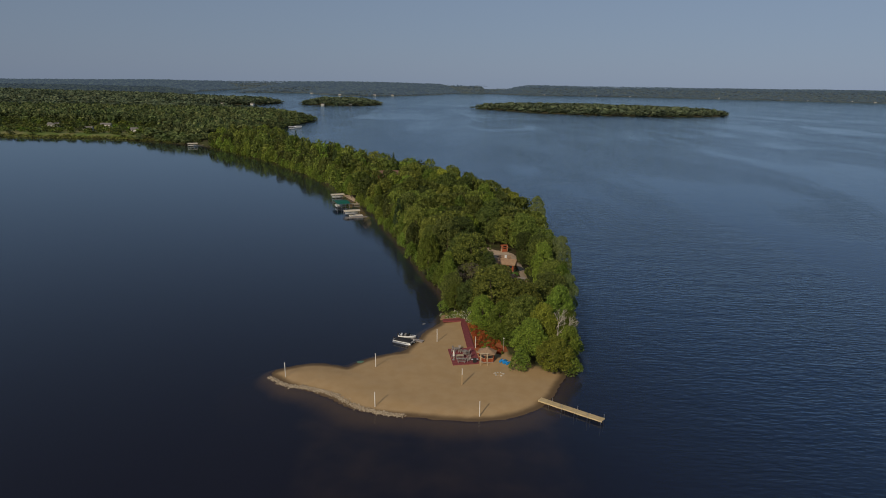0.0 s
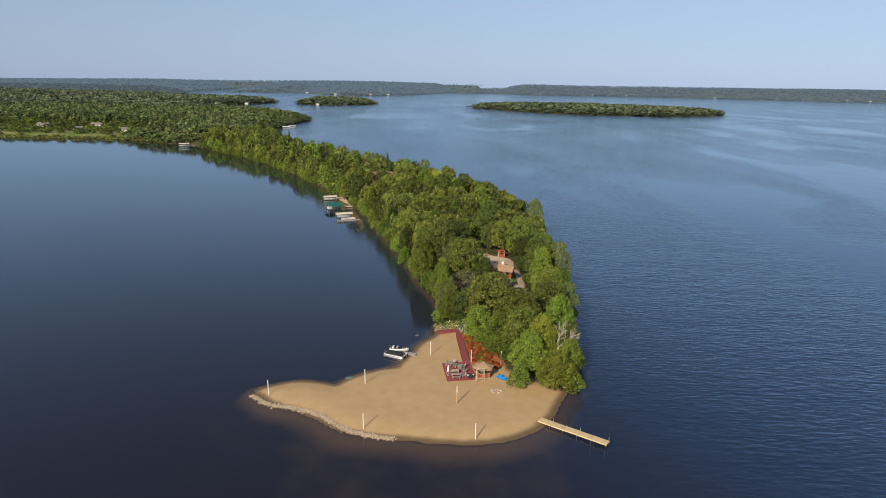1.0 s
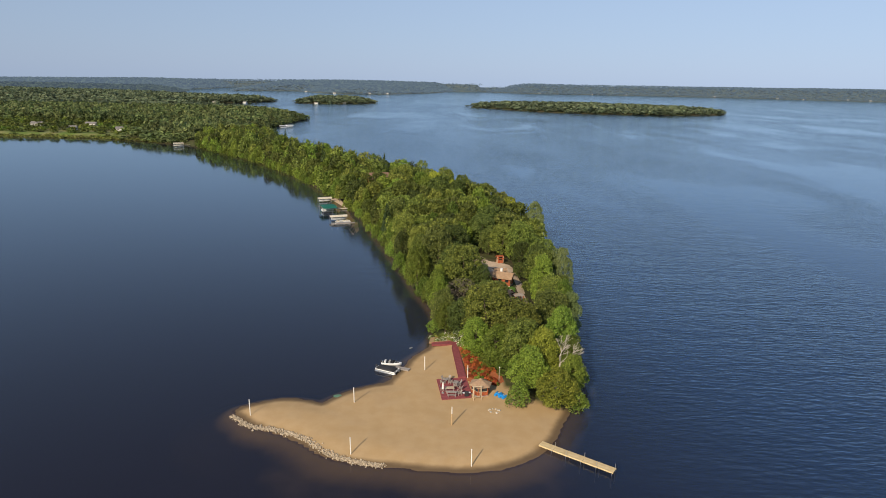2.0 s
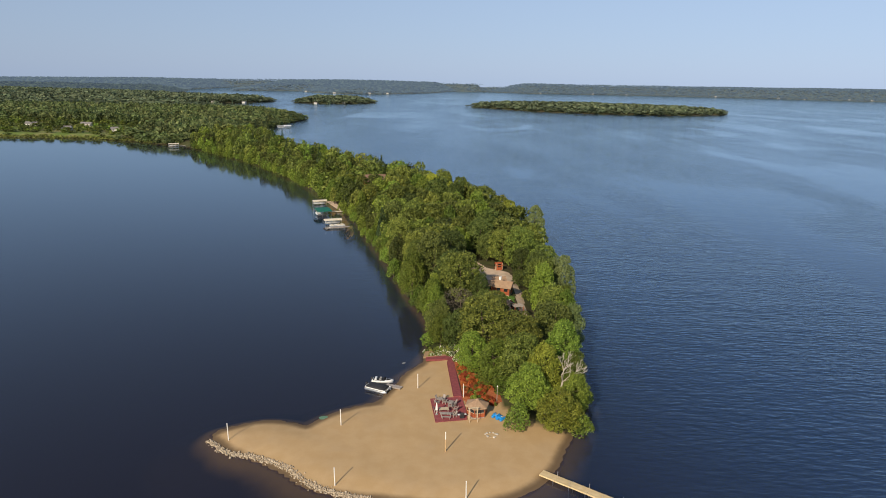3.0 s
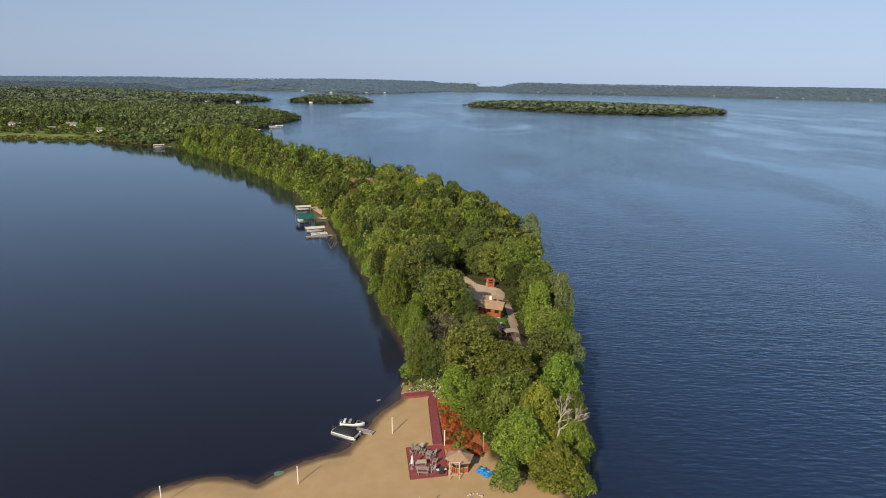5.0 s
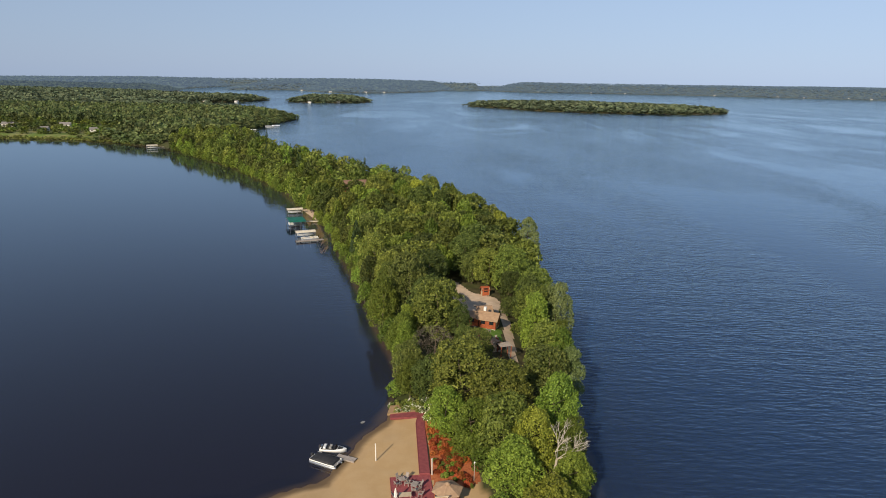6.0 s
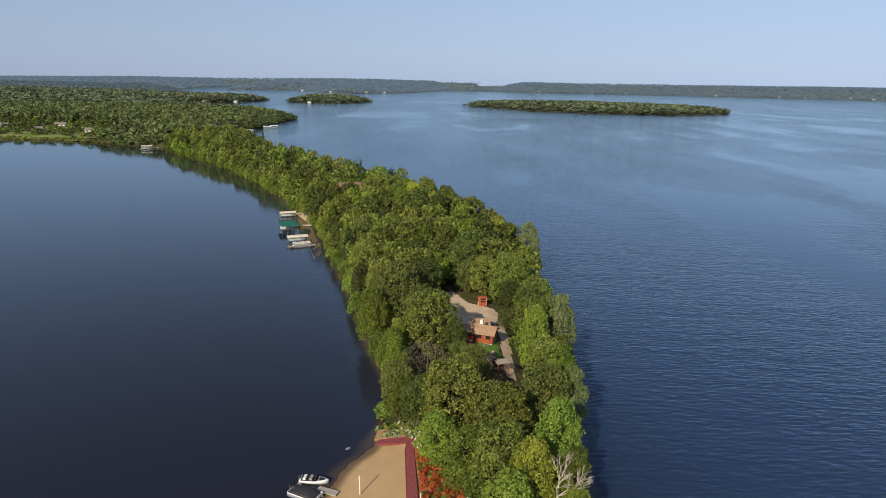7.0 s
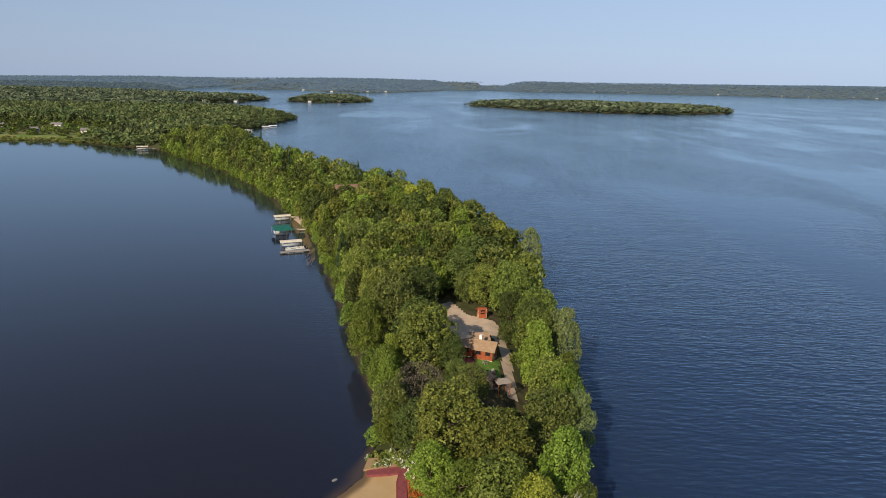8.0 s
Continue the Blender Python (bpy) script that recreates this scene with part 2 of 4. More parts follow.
MATGREEN = simple("green_swim_mat", (0.10, 0.20, 0.12), (0.16, 0.28, 0.18), 0.6, 1.0)


# ---- shapes ----
class Shape:
    """Collects pieces of one mesh."""

    def __init__(self):
        self.v, self.f = [], []

    def add(self, verts, faces, m=None):
        k = len(self.v)
        self.v += [tuple(m @ Vector(v)) if m else tuple(v) for v in verts]
        self.f += [tuple(i + k for i in f) for f in faces]
        return self

    def box(self, x, y, z, sx, sy, sz, m=None, bevel=0.0):
        """A box centred on x, y with its underside at z; the top edges are drawn in by bevel."""
        b = bevel
        hx, hy = sx / 2, sy / 2
        v = [(x - hx, y - hy, z), (x + hx, y - hy, z), (x + hx, y + hy, z), (x - hx, y + hy, z)]
        if b:
            v += [(x - hx, y - hy, z + sz - b), (x + hx, y - hy, z + sz - b), (x + hx, y + hy, z + sz - b), (x - hx, y + hy, z + sz - b)]
            hx, hy = hx - b, hy - b
        v += [(x - hx, y - hy, z + sz), (x + hx, y - hy, z + sz), (x + hx, y + hy, z + sz), (x - hx, y + hy, z + sz)]
        n = len(v) - 4
        f = [(3, 2, 1, 0), (n, n + 1, n + 2, n + 3)]
        for k in range(0, n, 4):
            f += [(k + i, k + (i + 1) % 4, k + 4 + (i + 1) % 4, k + 4 + i) for i in range(4)]
        return self.add(v, f, m)

    def tube(self, a, b, ra, rb=None, n=8):
        """A tapered round bar from a to b."""
        a, b = Vector(a), Vector(b)
        rb = ra if rb is None else rb
        q = (b - a).to_track_quat("Z", "Y")
        v = []
        for c, r in ((a, ra), (b, rb)):
            v += [c + q @ Vector((r * math.cos(2 * math.pi * i / n), r * math.sin(2 * math.pi * i / n), 0)) for i in range(n)]
        f = [(i, (i + 1) % n, n + (i + 1) % n, n + i) for i in range(n)] + [tuple(range(n - 1, -1, -1)), tuple(range(n, 2 * n))]
        return self.add(v, f)

    def rings(self, rings, closed=True):
        """A skin over rings of equally many points, capped at both ends."""
        n = len(rings[0])
        v = [p for r in rings for p in r]
        f = []
        for k in range(len(rings) - 1):
            f += [(k * n + i, k * n + (i + 1) % n, (k + 1) * n + (i + 1) % n, (k + 1) * n + i) for i in range(n)]
        f += [tuple(range(n - 1, -1, -1)), tuple(range((len(rings) - 1) * n, len(rings) * n))]
        return self.add(v, f)

    def slab(self, outline, z0, z1):
        """An outline of x, y drawn up from z0 to z1."""
        n = len(outline)
        return self.rings([[(x, y, z0) for x, y in outline], [(x, y, z1) for x, y in outline]])

    def mesh(self, name, material, smooth=False):
        me = bpy.data.meshes.new(name)
        me.from_pydata(self.v, [], self.f)
        me.materials.append(material)
        if smooth:
            me.polygons.foreach_set("use_smooth", [True] * len(me.polygons))
        return me


def part(name, shape, material, parent, label="", smooth=False):
    me = shape if isinstance(shape, bpy.types.Mesh) else shape.mesh(name, material, smooth)
    ob = new(name, me)
    ob.parent = parent
    return tagged(ob, label)


def thing(name, m, label, category, group="", kind=""):
    ob = new(name)
    ob.matrix_basis = m
    return tagged(ob, label, category, group, kind)


def quads_mesh(name, corners, material, tint=None):
    """A mesh of loose four-cornered leaves: corners is (n, 4, 3)."""
    n = len(corners)
    me = bpy.data.meshes.new(name)
    me.vertices.add(n * 4)
    me.vertices.foreach_set("co", np.ascontiguousarray(corners, dtype=np.float32).ravel())
    me.loops.add(n * 4)
    me.loops.foreach_set("vertex_index", np.arange(n * 4, dtype=np.int32))
    me.polygons.add(n)
    me.polygons.foreach_set("loop_start", np.arange(0, n * 4, 4, dtype=np.int32))
    if tint is not None:
        a = me.attributes.new("tint", "FLOAT", "POINT")
        a.data.foreach_set("value", np.repeat(tint, 4).astype(np.float32))
    me.materials.append(material)
    me.update(calc_edges=True)
    return me


# ---- land: shorelines as distances inland ----
def spline(points, per=8):
    """A smooth line through points of any dimension."""
    p = np.array(points, dtype=float)
    p = np.vstack([2 * p[0] - p[1], p, 2 * p[-1] - p[-2]])
    out = []
    for i in range(1, len(p) - 2):
        for k in range(per):
            t = k / per
            a, b, c, d = p[i - 1:i + 3]
            out.append(0.5 * (2 * b + (c - a) * t + (2 * a - 5 * b + 4 * c - d) * t * t + (3 * b - a - 3 * c + d) * t ** 3))
    return np.array(out + [p[-2]])


def sd_spine(q, stations):
    """How far inside a ribbon of stations x, y, half width the places q lie."""
    best = np.full(len(q), -1e9)
    for a, b in zip(stations[:-1], stations[1:]):
        d = b[:2] - a[:2]
        t = np.clip(((q - a[:2]) @ d) / max(d @ d, 1e-9), 0, 1)
        best = np.maximum(best, a[2] + (b[2] - a[2]) * t - np.hypot(*(q - a[:2] - t[:, None] * d).T))
    return best


def sd_poly(q, poly):
    """How far inside a closed polygon the places q lie."""
    poly = np.array(poly, dtype=float)
    dist, inside = np.full(len(q), 1e9), np.zeros(len(q), bool)
    for a, b in zip(poly, np.roll(poly, -1, 0)):
        d = b - a
        t = np.clip(((q - a) @ d) / (d @ d), 0, 1)
        dist = np.minimum(dist, np.hypot(*(q - a - t[:, None] * d).T))
        if a[1] != b[1]:
            cross = (a[1] > q[:, 1]) != (b[1] > q[:, 1])
            inside ^= cross & (q[:, 0] < a[0] + (q[:, 1] - a[1]) / (b[1] - a[1]) * d[0])
    return np.where(inside, dist, -dist)


BEACH = spline([(-32.2, 113, 2.6), (-26, 112, 6.1), (-21.5, 110.2, 6.6), (-17.3, 108.2, 7.4), (-13.2, 107.9, 9.6), (-9.3, 108.4, 12.6), (-3, 109.8, 15.2), (8, 108, 14.6), (11, 117, 17), (14, 128, 18.3)])
SPIT = spline([(8.2, 114, 17.9), (11.2, 120.5, 18.6), (14.7, 128, 18.1), (17.5, 138, 16.5), (19.5, 150, 16.3), (20.4, 168, 17.6), (18.8, 195, 22.6), (17, 225, 27.3),
               (12.8, 255, 30.6), (2.6, 301, 32), (-14.5, 341.5, 31.5), (-39.5, 388, 26), (-68, 432, 21.5), (-99, 485, 21), (-130, 532, 25), (-166, 602, 38)])
MAINLAND = [(-140, 575), (-172, 572), (-206, 589), (-232, 603), (-255, 618), (-305, 639), (-360, 642), (-600, 655), (-1200, 640), (-4900, 600), (-4900, 6500), (-1400, 6500), (-1100, 3300),
            (-860, 2420), (-700, 2000), (-470, 1930), (-368, 1800), (-430, 1640), (-520, 1545), (-600, 1480), (-430, 1340), (-300, 1190), (-200, 1080), (-158, 1010),
            (-172, 930), (-172, 850), (-187, 780), (-172, 710), (-142, 650), (-112, 590)]
ISLET = [(-318, 1730), (-230, 1688), (-150, 1728), (-98, 1845), (-150, 2040), (-330, 2080)]
ISLAND = [(135, 1672), (194, 1595), (279, 1450), (392, 1392), (551, 1382), (720, 1465), (765, 1540), (700, 1700), (470, 1850), (230, 1790)]
FAR_WEST = [(-900, 3250), (-600, 3500), (-480, 3150), (-300, 2950), (-107, 3085), (95, 3660), (330, 4700), (300, 6500), (-1300, 6500)]
FAR_EAST = [(520, 4700), (640, 4450), (850, 4330), (1400, 4480), (2000, 4420), (2320, 4280), (2620, 4060), (2960, 3890), (3900, 3500), (4900, 3300), (4900, 6500), (540, 6500)]
FAR_BACK = [(-4900, 4640), (-1200, 4640), (300, 4700), (540, 4690), (4900, 4600), (4900, 6500), (-4900, 6500)]
POND = (-800, 1270, 95, 120)


def inland(q):
    """Distance from the shore, positive on land."""
    s = np.maximum(sd_spine(q, BEACH), sd_spine(q, SPIT))
    far = q[:, 1] > 440
    for poly in (MAINLAND, ISLET, ISLAND, FAR_WEST, FAR_EAST, FAR_BACK):
        w = sd_poly(q[far], poly)
        s[far] = np.maximum(s[far], w)
    pond = (np.hypot((q[:, 0] - POND[0]) / POND[2], (q[:, 1] - POND[1]) / POND[3]) - 1) * 95
    s = np.minimum(s, np.where(far, pond, 1e9))
    return s


def step(v, lo, hi):
    t = np.clip((v - lo) / (hi - lo), 0, 1)
    return t * t * (3 - 2 * t)


def waves(q, size, seed):
    """Gentle unevenness between about -1 and 1."""
    r = np.random.RandomState(seed)
    out = np.zeros(len(q))
    for k in range(7):
        a, f = r.uniform(0, 6.28), r.uniform(0.6, 1.9) / size
        out += np.sin((q[:, 0] * math.cos(a) + q[:, 1] * math.sin(a)) * f * 6.28 + r.uniform(0, 6.28)) / 3.2
    return out


def height(q, s=None):
    s = inland(q) if s is None else s
    x, y = q[:, 0], q[:, 1]
    sand = 0.52 * step(s, -0.3, 5.5) + 0.04 * waves(q, 9, 3) * step(s, 2, 6)
    hill = 4.2 * step(s, 3, 15) * step(y, 130, 165) * (1 - 0.35 * step(y, 420, 560))
    main = 1.5 * step(s, 20, 160) * step(y, 600, 760) + 4 * step(s, 150, 700) * step(y, 1200, 1900)
    crest = np.interp(x / np.maximum(y, 1), [-0.61, -0.36, -0.14, 0.05, 0.32, 0.74], [14, 33, 45, 46, 51, 57]) + 0.8 * waves(q, 900, 8)
    ridge = crest * np.clip((y - 2100) / 2650, 0, 1) * step(s, 10, 180)
    ridge = np.where(x > 500, (crest + 1.0 * waves(q, 700, 9)) * step(s, 10, 330) * step(y, 3300, 3900), ridge)
    land = sand + hill + main + ridge
    # the bed falls away; a sandy shelf lies south of the beach
    shelf = step(y, 50, 75) * step(-y, -108, -96) * step(x, -45, -20) * step(-x, -42, -18)
    bed = -np.minimum(-s * (0.48 + 0.9 * step(y, 146, 160)), 5.0) * (1 - shelf) - np.minimum(-s * 0.34, 1.45) * shelf
    return np.where(s > -0.3, land + np.minimum(s, 0) * 0.2, bed)


def graded(*spans):
    out = []
    for a, b, d in spans:
        out += list(np.arange(a, b, d))
    return np.array(out + [spans[-1][1]])


def build_ground():
    xs = np.concatenate([-np.geomspace(400, 4900, 46)[::-1], graded((-392, -60, 5), (-60, 62, 1.0), (62, 200, 8), (200, 900, 22)), np.geomspace(930, 4900, 40)])
    ys = np.concatenate([[-4900, -1500, -500, -150, -60, -20], graded((0, 85, 4), (85, 215, 1.0), (215, 700, 4), (700, 1100, 10), (1100, 2400, 28)), np.geomspace(2430, 4880, 45)])
    gx, gy = np.meshgrid(xs, ys)
    q = np.stack([gx.ravel(), gy.ravel()], 1)
    s = inland(q)
    z = height(q, s)
    nx, ny = len(xs), len(ys)
    i = np.arange(nx * ny).reshape(ny, nx)
    faces = np.stack([i[:-1, :-1], i[:-1, 1:], i[1:, 1:], i[1:, :-1]], -1).reshape(-1, 4)
    me = bpy.data.meshes.new("ground")
    me.from_pydata(np.column_stack([q, z]).tolist(), [], faces.tolist())
    me.polygons.foreach_set("use_smooth", np.ones(len(me.polygons), bool))
    wood = np.maximum(step(q[:, 1], 300, 330), woods_mask(q, s))
    meadow = meadow_mask(q) * step(s, 0, 3)
    for name, val in (("wood", wood), ("meadow", meadow)):
        a = me.attributes.new(name, "FLOAT", "POINT")
        a.data.foreach_set("value", val.astype(np.float32))
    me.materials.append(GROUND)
    tagged(new("ground", me), "sandy lake shore and wooded ground with a dark lake bed", "ground", kind="structure")


def woods_mask(q, s):
    """1 where woods grow on the spit, 0 on the open beach."""
    x, y = q[:, 0], q[:, 1]
    edge = y - np.interp(x, [-40, 1, 6, 9.5, 12, 16, 17.5, 23, 30], [146, 146, 146, 140, 131, 124, 119, 114, 111])
    return step(edge, -1.0, 1.5)


def meadow_mask(q):
    x, y = q[:, 0], q[:, 1]
    m = step(-x, 262, 300) * step(-x, -700, -600) * step(-(y - 0.25 * (-x - 300)), -790, -740) * step(y, 600, 640)
    return m


build_ground()
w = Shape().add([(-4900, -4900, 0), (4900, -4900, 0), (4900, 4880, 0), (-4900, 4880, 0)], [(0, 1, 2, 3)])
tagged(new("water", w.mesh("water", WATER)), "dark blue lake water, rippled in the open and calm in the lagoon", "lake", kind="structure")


def ground_z(x, y):
    return float(height(np.array([[x, y]], dtype=float))[0])


# ---- trees ----
def crown_leaves(seed, n, leaf, form="round", ragged=0.3, wide=4.5, tall=10.5):
    """Leaf clumps, leaf metres long, of a crown of radius wide and height tall, standing on z = 0: (n, 4, 3)."""
    r = np.random.RandomState(seed)
    lobes = []
    count = {"round": 62, "tall": 58, "pine": 44, "bush": 26}[form]
    small = 1.0
    if n > 4000:
        count, small = count * 2, 0.74
    sway, sway2 = r.uniform(0, 6.28, 2)
    for k in range(count):
        a = k * 2.39996 + r.uniform(-0.5, 0.5)
        h = (k + 0.5) / count
        flat = 0.46
        if form == "pine":
            z, reach, size, flat = 0.06 + 0.90 * h, 0.85 * (1 - h) ** 0.85 + 0.02, 0.26 * (1 - h) + 0.08, 0.3
        elif form == "tall":
            z = 0.05 + 0.84 * h
            reach, size = 0.74 * min(1.0, 2.4 * (1 - h)) ** 0.7 * (0.72 + 0.28 * math.sin(3.1 * h)), r.uniform(0.20, 0.34)
        elif form == "bush":
            z, reach, size, flat = 0.10 + 0.62 * h, 0.70 * math.sqrt(max(0, 1 - h * h)), r.uniform(0.28, 0.40), 0.7
        else:
            z = 0.06 + 0.80 * h
            reach, size = 0.76 * math.sqrt(max(0.02, 1 - (max(0.0, z - 0.36) / 0.58) ** 2.2)), r.uniform(0.20, 0.33)
        reach *= r.uniform(1 - ragged, 1 + 0.3 * ragged) * (1 + 0.10 * math.sin(2 * a + sway) + 0.07 * math.sin(3 * a + sway2))
        size *= small * r.uniform(0.8, 1.2)
        lobes.append((reach * math.cos(a), reach * math.sin(a), z + r.uniform(-0.04, 0.04), size, size * flat))
    if form in ("round", "tall"):
        for k in range(5):
            lobes.append((r.uniform(-0.32, 0.32), r.uniform(-0.32, 0.32), r.uniform(0.78, 0.88), 0.28, 0.12))
    L = np.array(lobes)
    pick = r.choice(len(L), size=int(n * 2.4), p=L[:, 3] ** 2 / (L[:, 3] ** 2).sum())
    d = r.normal(size=(len(pick), 3))
    d[:, 2] = np.abs(d[:, 2]) * 1.0 - 0.35 * r.uniform(size=len(pick))
    d += 0.55 * np.column_stack([L[pick, 0], L[pick, 1], np.zeros(len(pick))]) / (np.hypot(L[pick, 0], L[pick, 1])[:, None] + 0.25)
    d /= np.linalg.norm(d, axis=1)[:, None]
    c = L[pick, :3] + d * np.column_stack([L[pick, 3], L[pick, 3], L[pick, 4]]) * np.where(r.uniform(size=len(pick)) < 0.82, r.uniform(0.76, 1.12, len(pick)), r.uniform(1.0, 1.28, len(pick)))[:, None]
    e = (c[:, None, :] - L[None, :, :3]) / np.stack([L[:, 3], L[:, 3], L[:, 4]], 1)[None]
    buried = ((e ** 2).sum(2) < 0.50).any(1)
    keep = np.flatnonzero(~buried)[:n]
    c, d = c[keep] * np.array([wide, wide, tall]), d[keep]
    nrm = d + 0.80 * r.normal(size=d.shape)
    nrm /= np.linalg.norm(nrm, axis=1)[:, None]
    t = np.cross(nrm, r.normal(size=d.shape))
    t /= np.linalg.norm(t, axis=1)[:, None]
    b = np.cross(nrm, t)
    size = leaf * r.uniform(0.6, 1.35, (len(c), 1))
    t, b, lift = t * size, b * size * r.uniform(0.36, 0.75, (len(c), 1)), nrm * size * 0.2
    return np.stack([c - t, c - b + lift, c + t * 1.1, c + b + lift], 1)


def trunk_shape(seed, h, r0, spread=1.0, limbs=6, thin=1.0):
    """A tapered, slightly bent trunk with limbs."""
    r = np.random.RandomState(seed)
    s = Shape()
    p = Vector((0, 0, -0.4))
    rad = r0
    n = 5
    for k in range(n):
        q = Vector((r.uniform(-0.15, 0.15) * spread, r.uniform(-0.15, 0.15) * spread, 0)) + Vector((p.x, p.y, h * (k + 1) / n))
        nr = r0 * (1 - 0.8 * (k + 1) / n) * thin
        s.tube(p, q, rad, nr, 7)
        p, rad = q, nr
        if k:
            for j in range(max(1, limbs // (n - 1))):
                a = r.uniform(0, 6.28)
                tip = p + Vector((math.cos(a), math.sin(a), r.uniform(0.4, 0.9))) * spread * r.uniform(0.6, 1.0)
                s.tube(p, tip, nr * 0.7, nr * 0.22, 5)
    return s


KINDS = {  # leaves, form, raggedness, label, name
    "oak": (OAK, "round", 0.28, "broad olive-green oak with a full lobed crown", "oak_tree"),
    "dark": (DARK, "round", 0.34, "dark green broadleaf tree with a dense crown", "broadleaf_tree"),
    "maple": (MAPLE, "tall", 0.34, "bright green maple with an upright leafy crown", "maple_tree"),
    "lime": (LIME, "tall", 0.38, "yellow-green broadleaf tree with a loose sunlit crown", "broadleaf_tree"),
    "pale": (PALE, "tall", 0.42, "pale silvery-green tree with a feathery crown", "poplar_tree"),
    "pine": (PINE, "pine", 0.25, "dark pointed pine rising above the broadleaf woods", "pine_tree"),
    "bush": (MAPLE, "bush", 0.35, "rounded bright green shrub with leaves down to the ground", "shrub"),
    "brown": (TWIG, "round", 0.45, "half-dead grey-brown tree with bare twigs among green crowns", "dying_tree"),
}
MASTER = {}


def tree(kind, x, y, top, r, fine=True, turn=0.0):
    """A tree whose crown's top stands at the height top above the lake."""
    leaves, form, ragged, label, name = KINDS[kind]
    z = max(0.15, ground_z(x, y))
    h = top - z
    variant = int(abs(x * 7 + y * 3)) % 3
    key = (kind, fine, variant)
    turn = (x * 37 + y * 91) % 360
    if key not in MASTER:
        seed = 11 + variant * 17 + sum(map(ord, kind))
        n, leaf = (8000, 0.195) if fine else (2400, 0.40)
        if kind == "brown":
            n, leaf = n // 2, leaf * 0.5
        if kind == "bush":
            n, leaf = 1300, 0.42
        low = 0.02 if form == "bush" else 0.12
        c = crown_leaves(seed, n, leaf, form, ragged, 4.5, 12.0 * (1 - low)) + np.array([0, 0, 12.0 * low])
        crown = quads_mesh("crown", c, leaves)
        trunk = trunk_shape(seed, 8.5, 0.26, 2.0).mesh("trunk", BARK)
        MASTER[key] = (trunk, crown)
    trunk, crown = MASTER[key]
    ob = thing(name, Matrix.LocRotScale((x, y, z), Euler((0, 0, radians(turn))), (r / 4.5, r / 4.5, h / 12.0)), label, "shrub" if kind == "bush" else "tree", "trees of the wooded spit")
    part("trunk", trunk, BARK, ob)
    part("crown", crown, leaves, ob)
    return ob


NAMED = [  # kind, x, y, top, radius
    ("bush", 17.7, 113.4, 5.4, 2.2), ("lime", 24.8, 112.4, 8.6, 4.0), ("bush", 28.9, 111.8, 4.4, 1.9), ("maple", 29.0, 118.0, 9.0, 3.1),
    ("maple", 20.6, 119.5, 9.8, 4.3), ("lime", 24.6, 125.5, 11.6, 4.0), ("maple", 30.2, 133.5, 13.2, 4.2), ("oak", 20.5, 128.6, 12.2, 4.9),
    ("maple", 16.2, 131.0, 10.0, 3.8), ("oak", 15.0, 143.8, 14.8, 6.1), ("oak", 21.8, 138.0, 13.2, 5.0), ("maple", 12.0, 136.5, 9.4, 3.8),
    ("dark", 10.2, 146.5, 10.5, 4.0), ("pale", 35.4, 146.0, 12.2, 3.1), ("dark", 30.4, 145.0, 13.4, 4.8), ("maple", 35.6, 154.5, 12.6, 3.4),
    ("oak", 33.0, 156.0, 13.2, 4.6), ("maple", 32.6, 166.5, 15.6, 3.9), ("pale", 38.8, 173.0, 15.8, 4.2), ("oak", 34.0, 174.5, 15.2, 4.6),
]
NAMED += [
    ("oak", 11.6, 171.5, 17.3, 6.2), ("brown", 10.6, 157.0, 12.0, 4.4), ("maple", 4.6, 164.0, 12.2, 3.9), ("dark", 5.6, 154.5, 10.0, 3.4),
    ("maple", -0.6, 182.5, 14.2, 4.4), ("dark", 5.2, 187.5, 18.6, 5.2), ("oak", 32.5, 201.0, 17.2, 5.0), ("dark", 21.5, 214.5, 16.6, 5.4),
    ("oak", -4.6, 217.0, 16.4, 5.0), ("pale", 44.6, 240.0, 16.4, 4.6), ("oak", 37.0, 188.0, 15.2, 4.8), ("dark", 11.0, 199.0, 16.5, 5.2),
    # the dark trees at x 16.4, 17.2, 19.4 are added to cast shade
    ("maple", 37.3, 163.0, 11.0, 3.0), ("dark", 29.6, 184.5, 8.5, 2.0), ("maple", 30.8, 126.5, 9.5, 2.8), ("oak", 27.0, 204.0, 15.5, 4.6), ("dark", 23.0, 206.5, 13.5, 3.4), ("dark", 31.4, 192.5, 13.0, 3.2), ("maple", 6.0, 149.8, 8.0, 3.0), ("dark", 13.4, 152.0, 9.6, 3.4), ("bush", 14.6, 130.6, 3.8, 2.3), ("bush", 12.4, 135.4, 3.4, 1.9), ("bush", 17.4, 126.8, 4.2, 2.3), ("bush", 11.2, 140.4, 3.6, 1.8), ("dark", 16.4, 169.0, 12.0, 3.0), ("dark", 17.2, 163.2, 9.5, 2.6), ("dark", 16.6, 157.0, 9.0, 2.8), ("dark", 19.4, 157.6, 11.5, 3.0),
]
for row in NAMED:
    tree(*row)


def clearings(x, y):
    """True where the spit's woods leave the yard, the drive and the lawn open."""
    return (14 < x < 31.5 and 147 < y < 190) or (13.5 < x < 31 and 185 < y < 210) or (y < 150 and x < 15.5) or (-52 < x < -24 and 266 < y < 331 and x < -22.5 - (y - 266) * 0.29) or (-30 < x < -8 and 322 < y < 346) or (21.5 < x < 27 and 150 < y < 158) or (math.hypot(x - 11, y - 119) < 6)


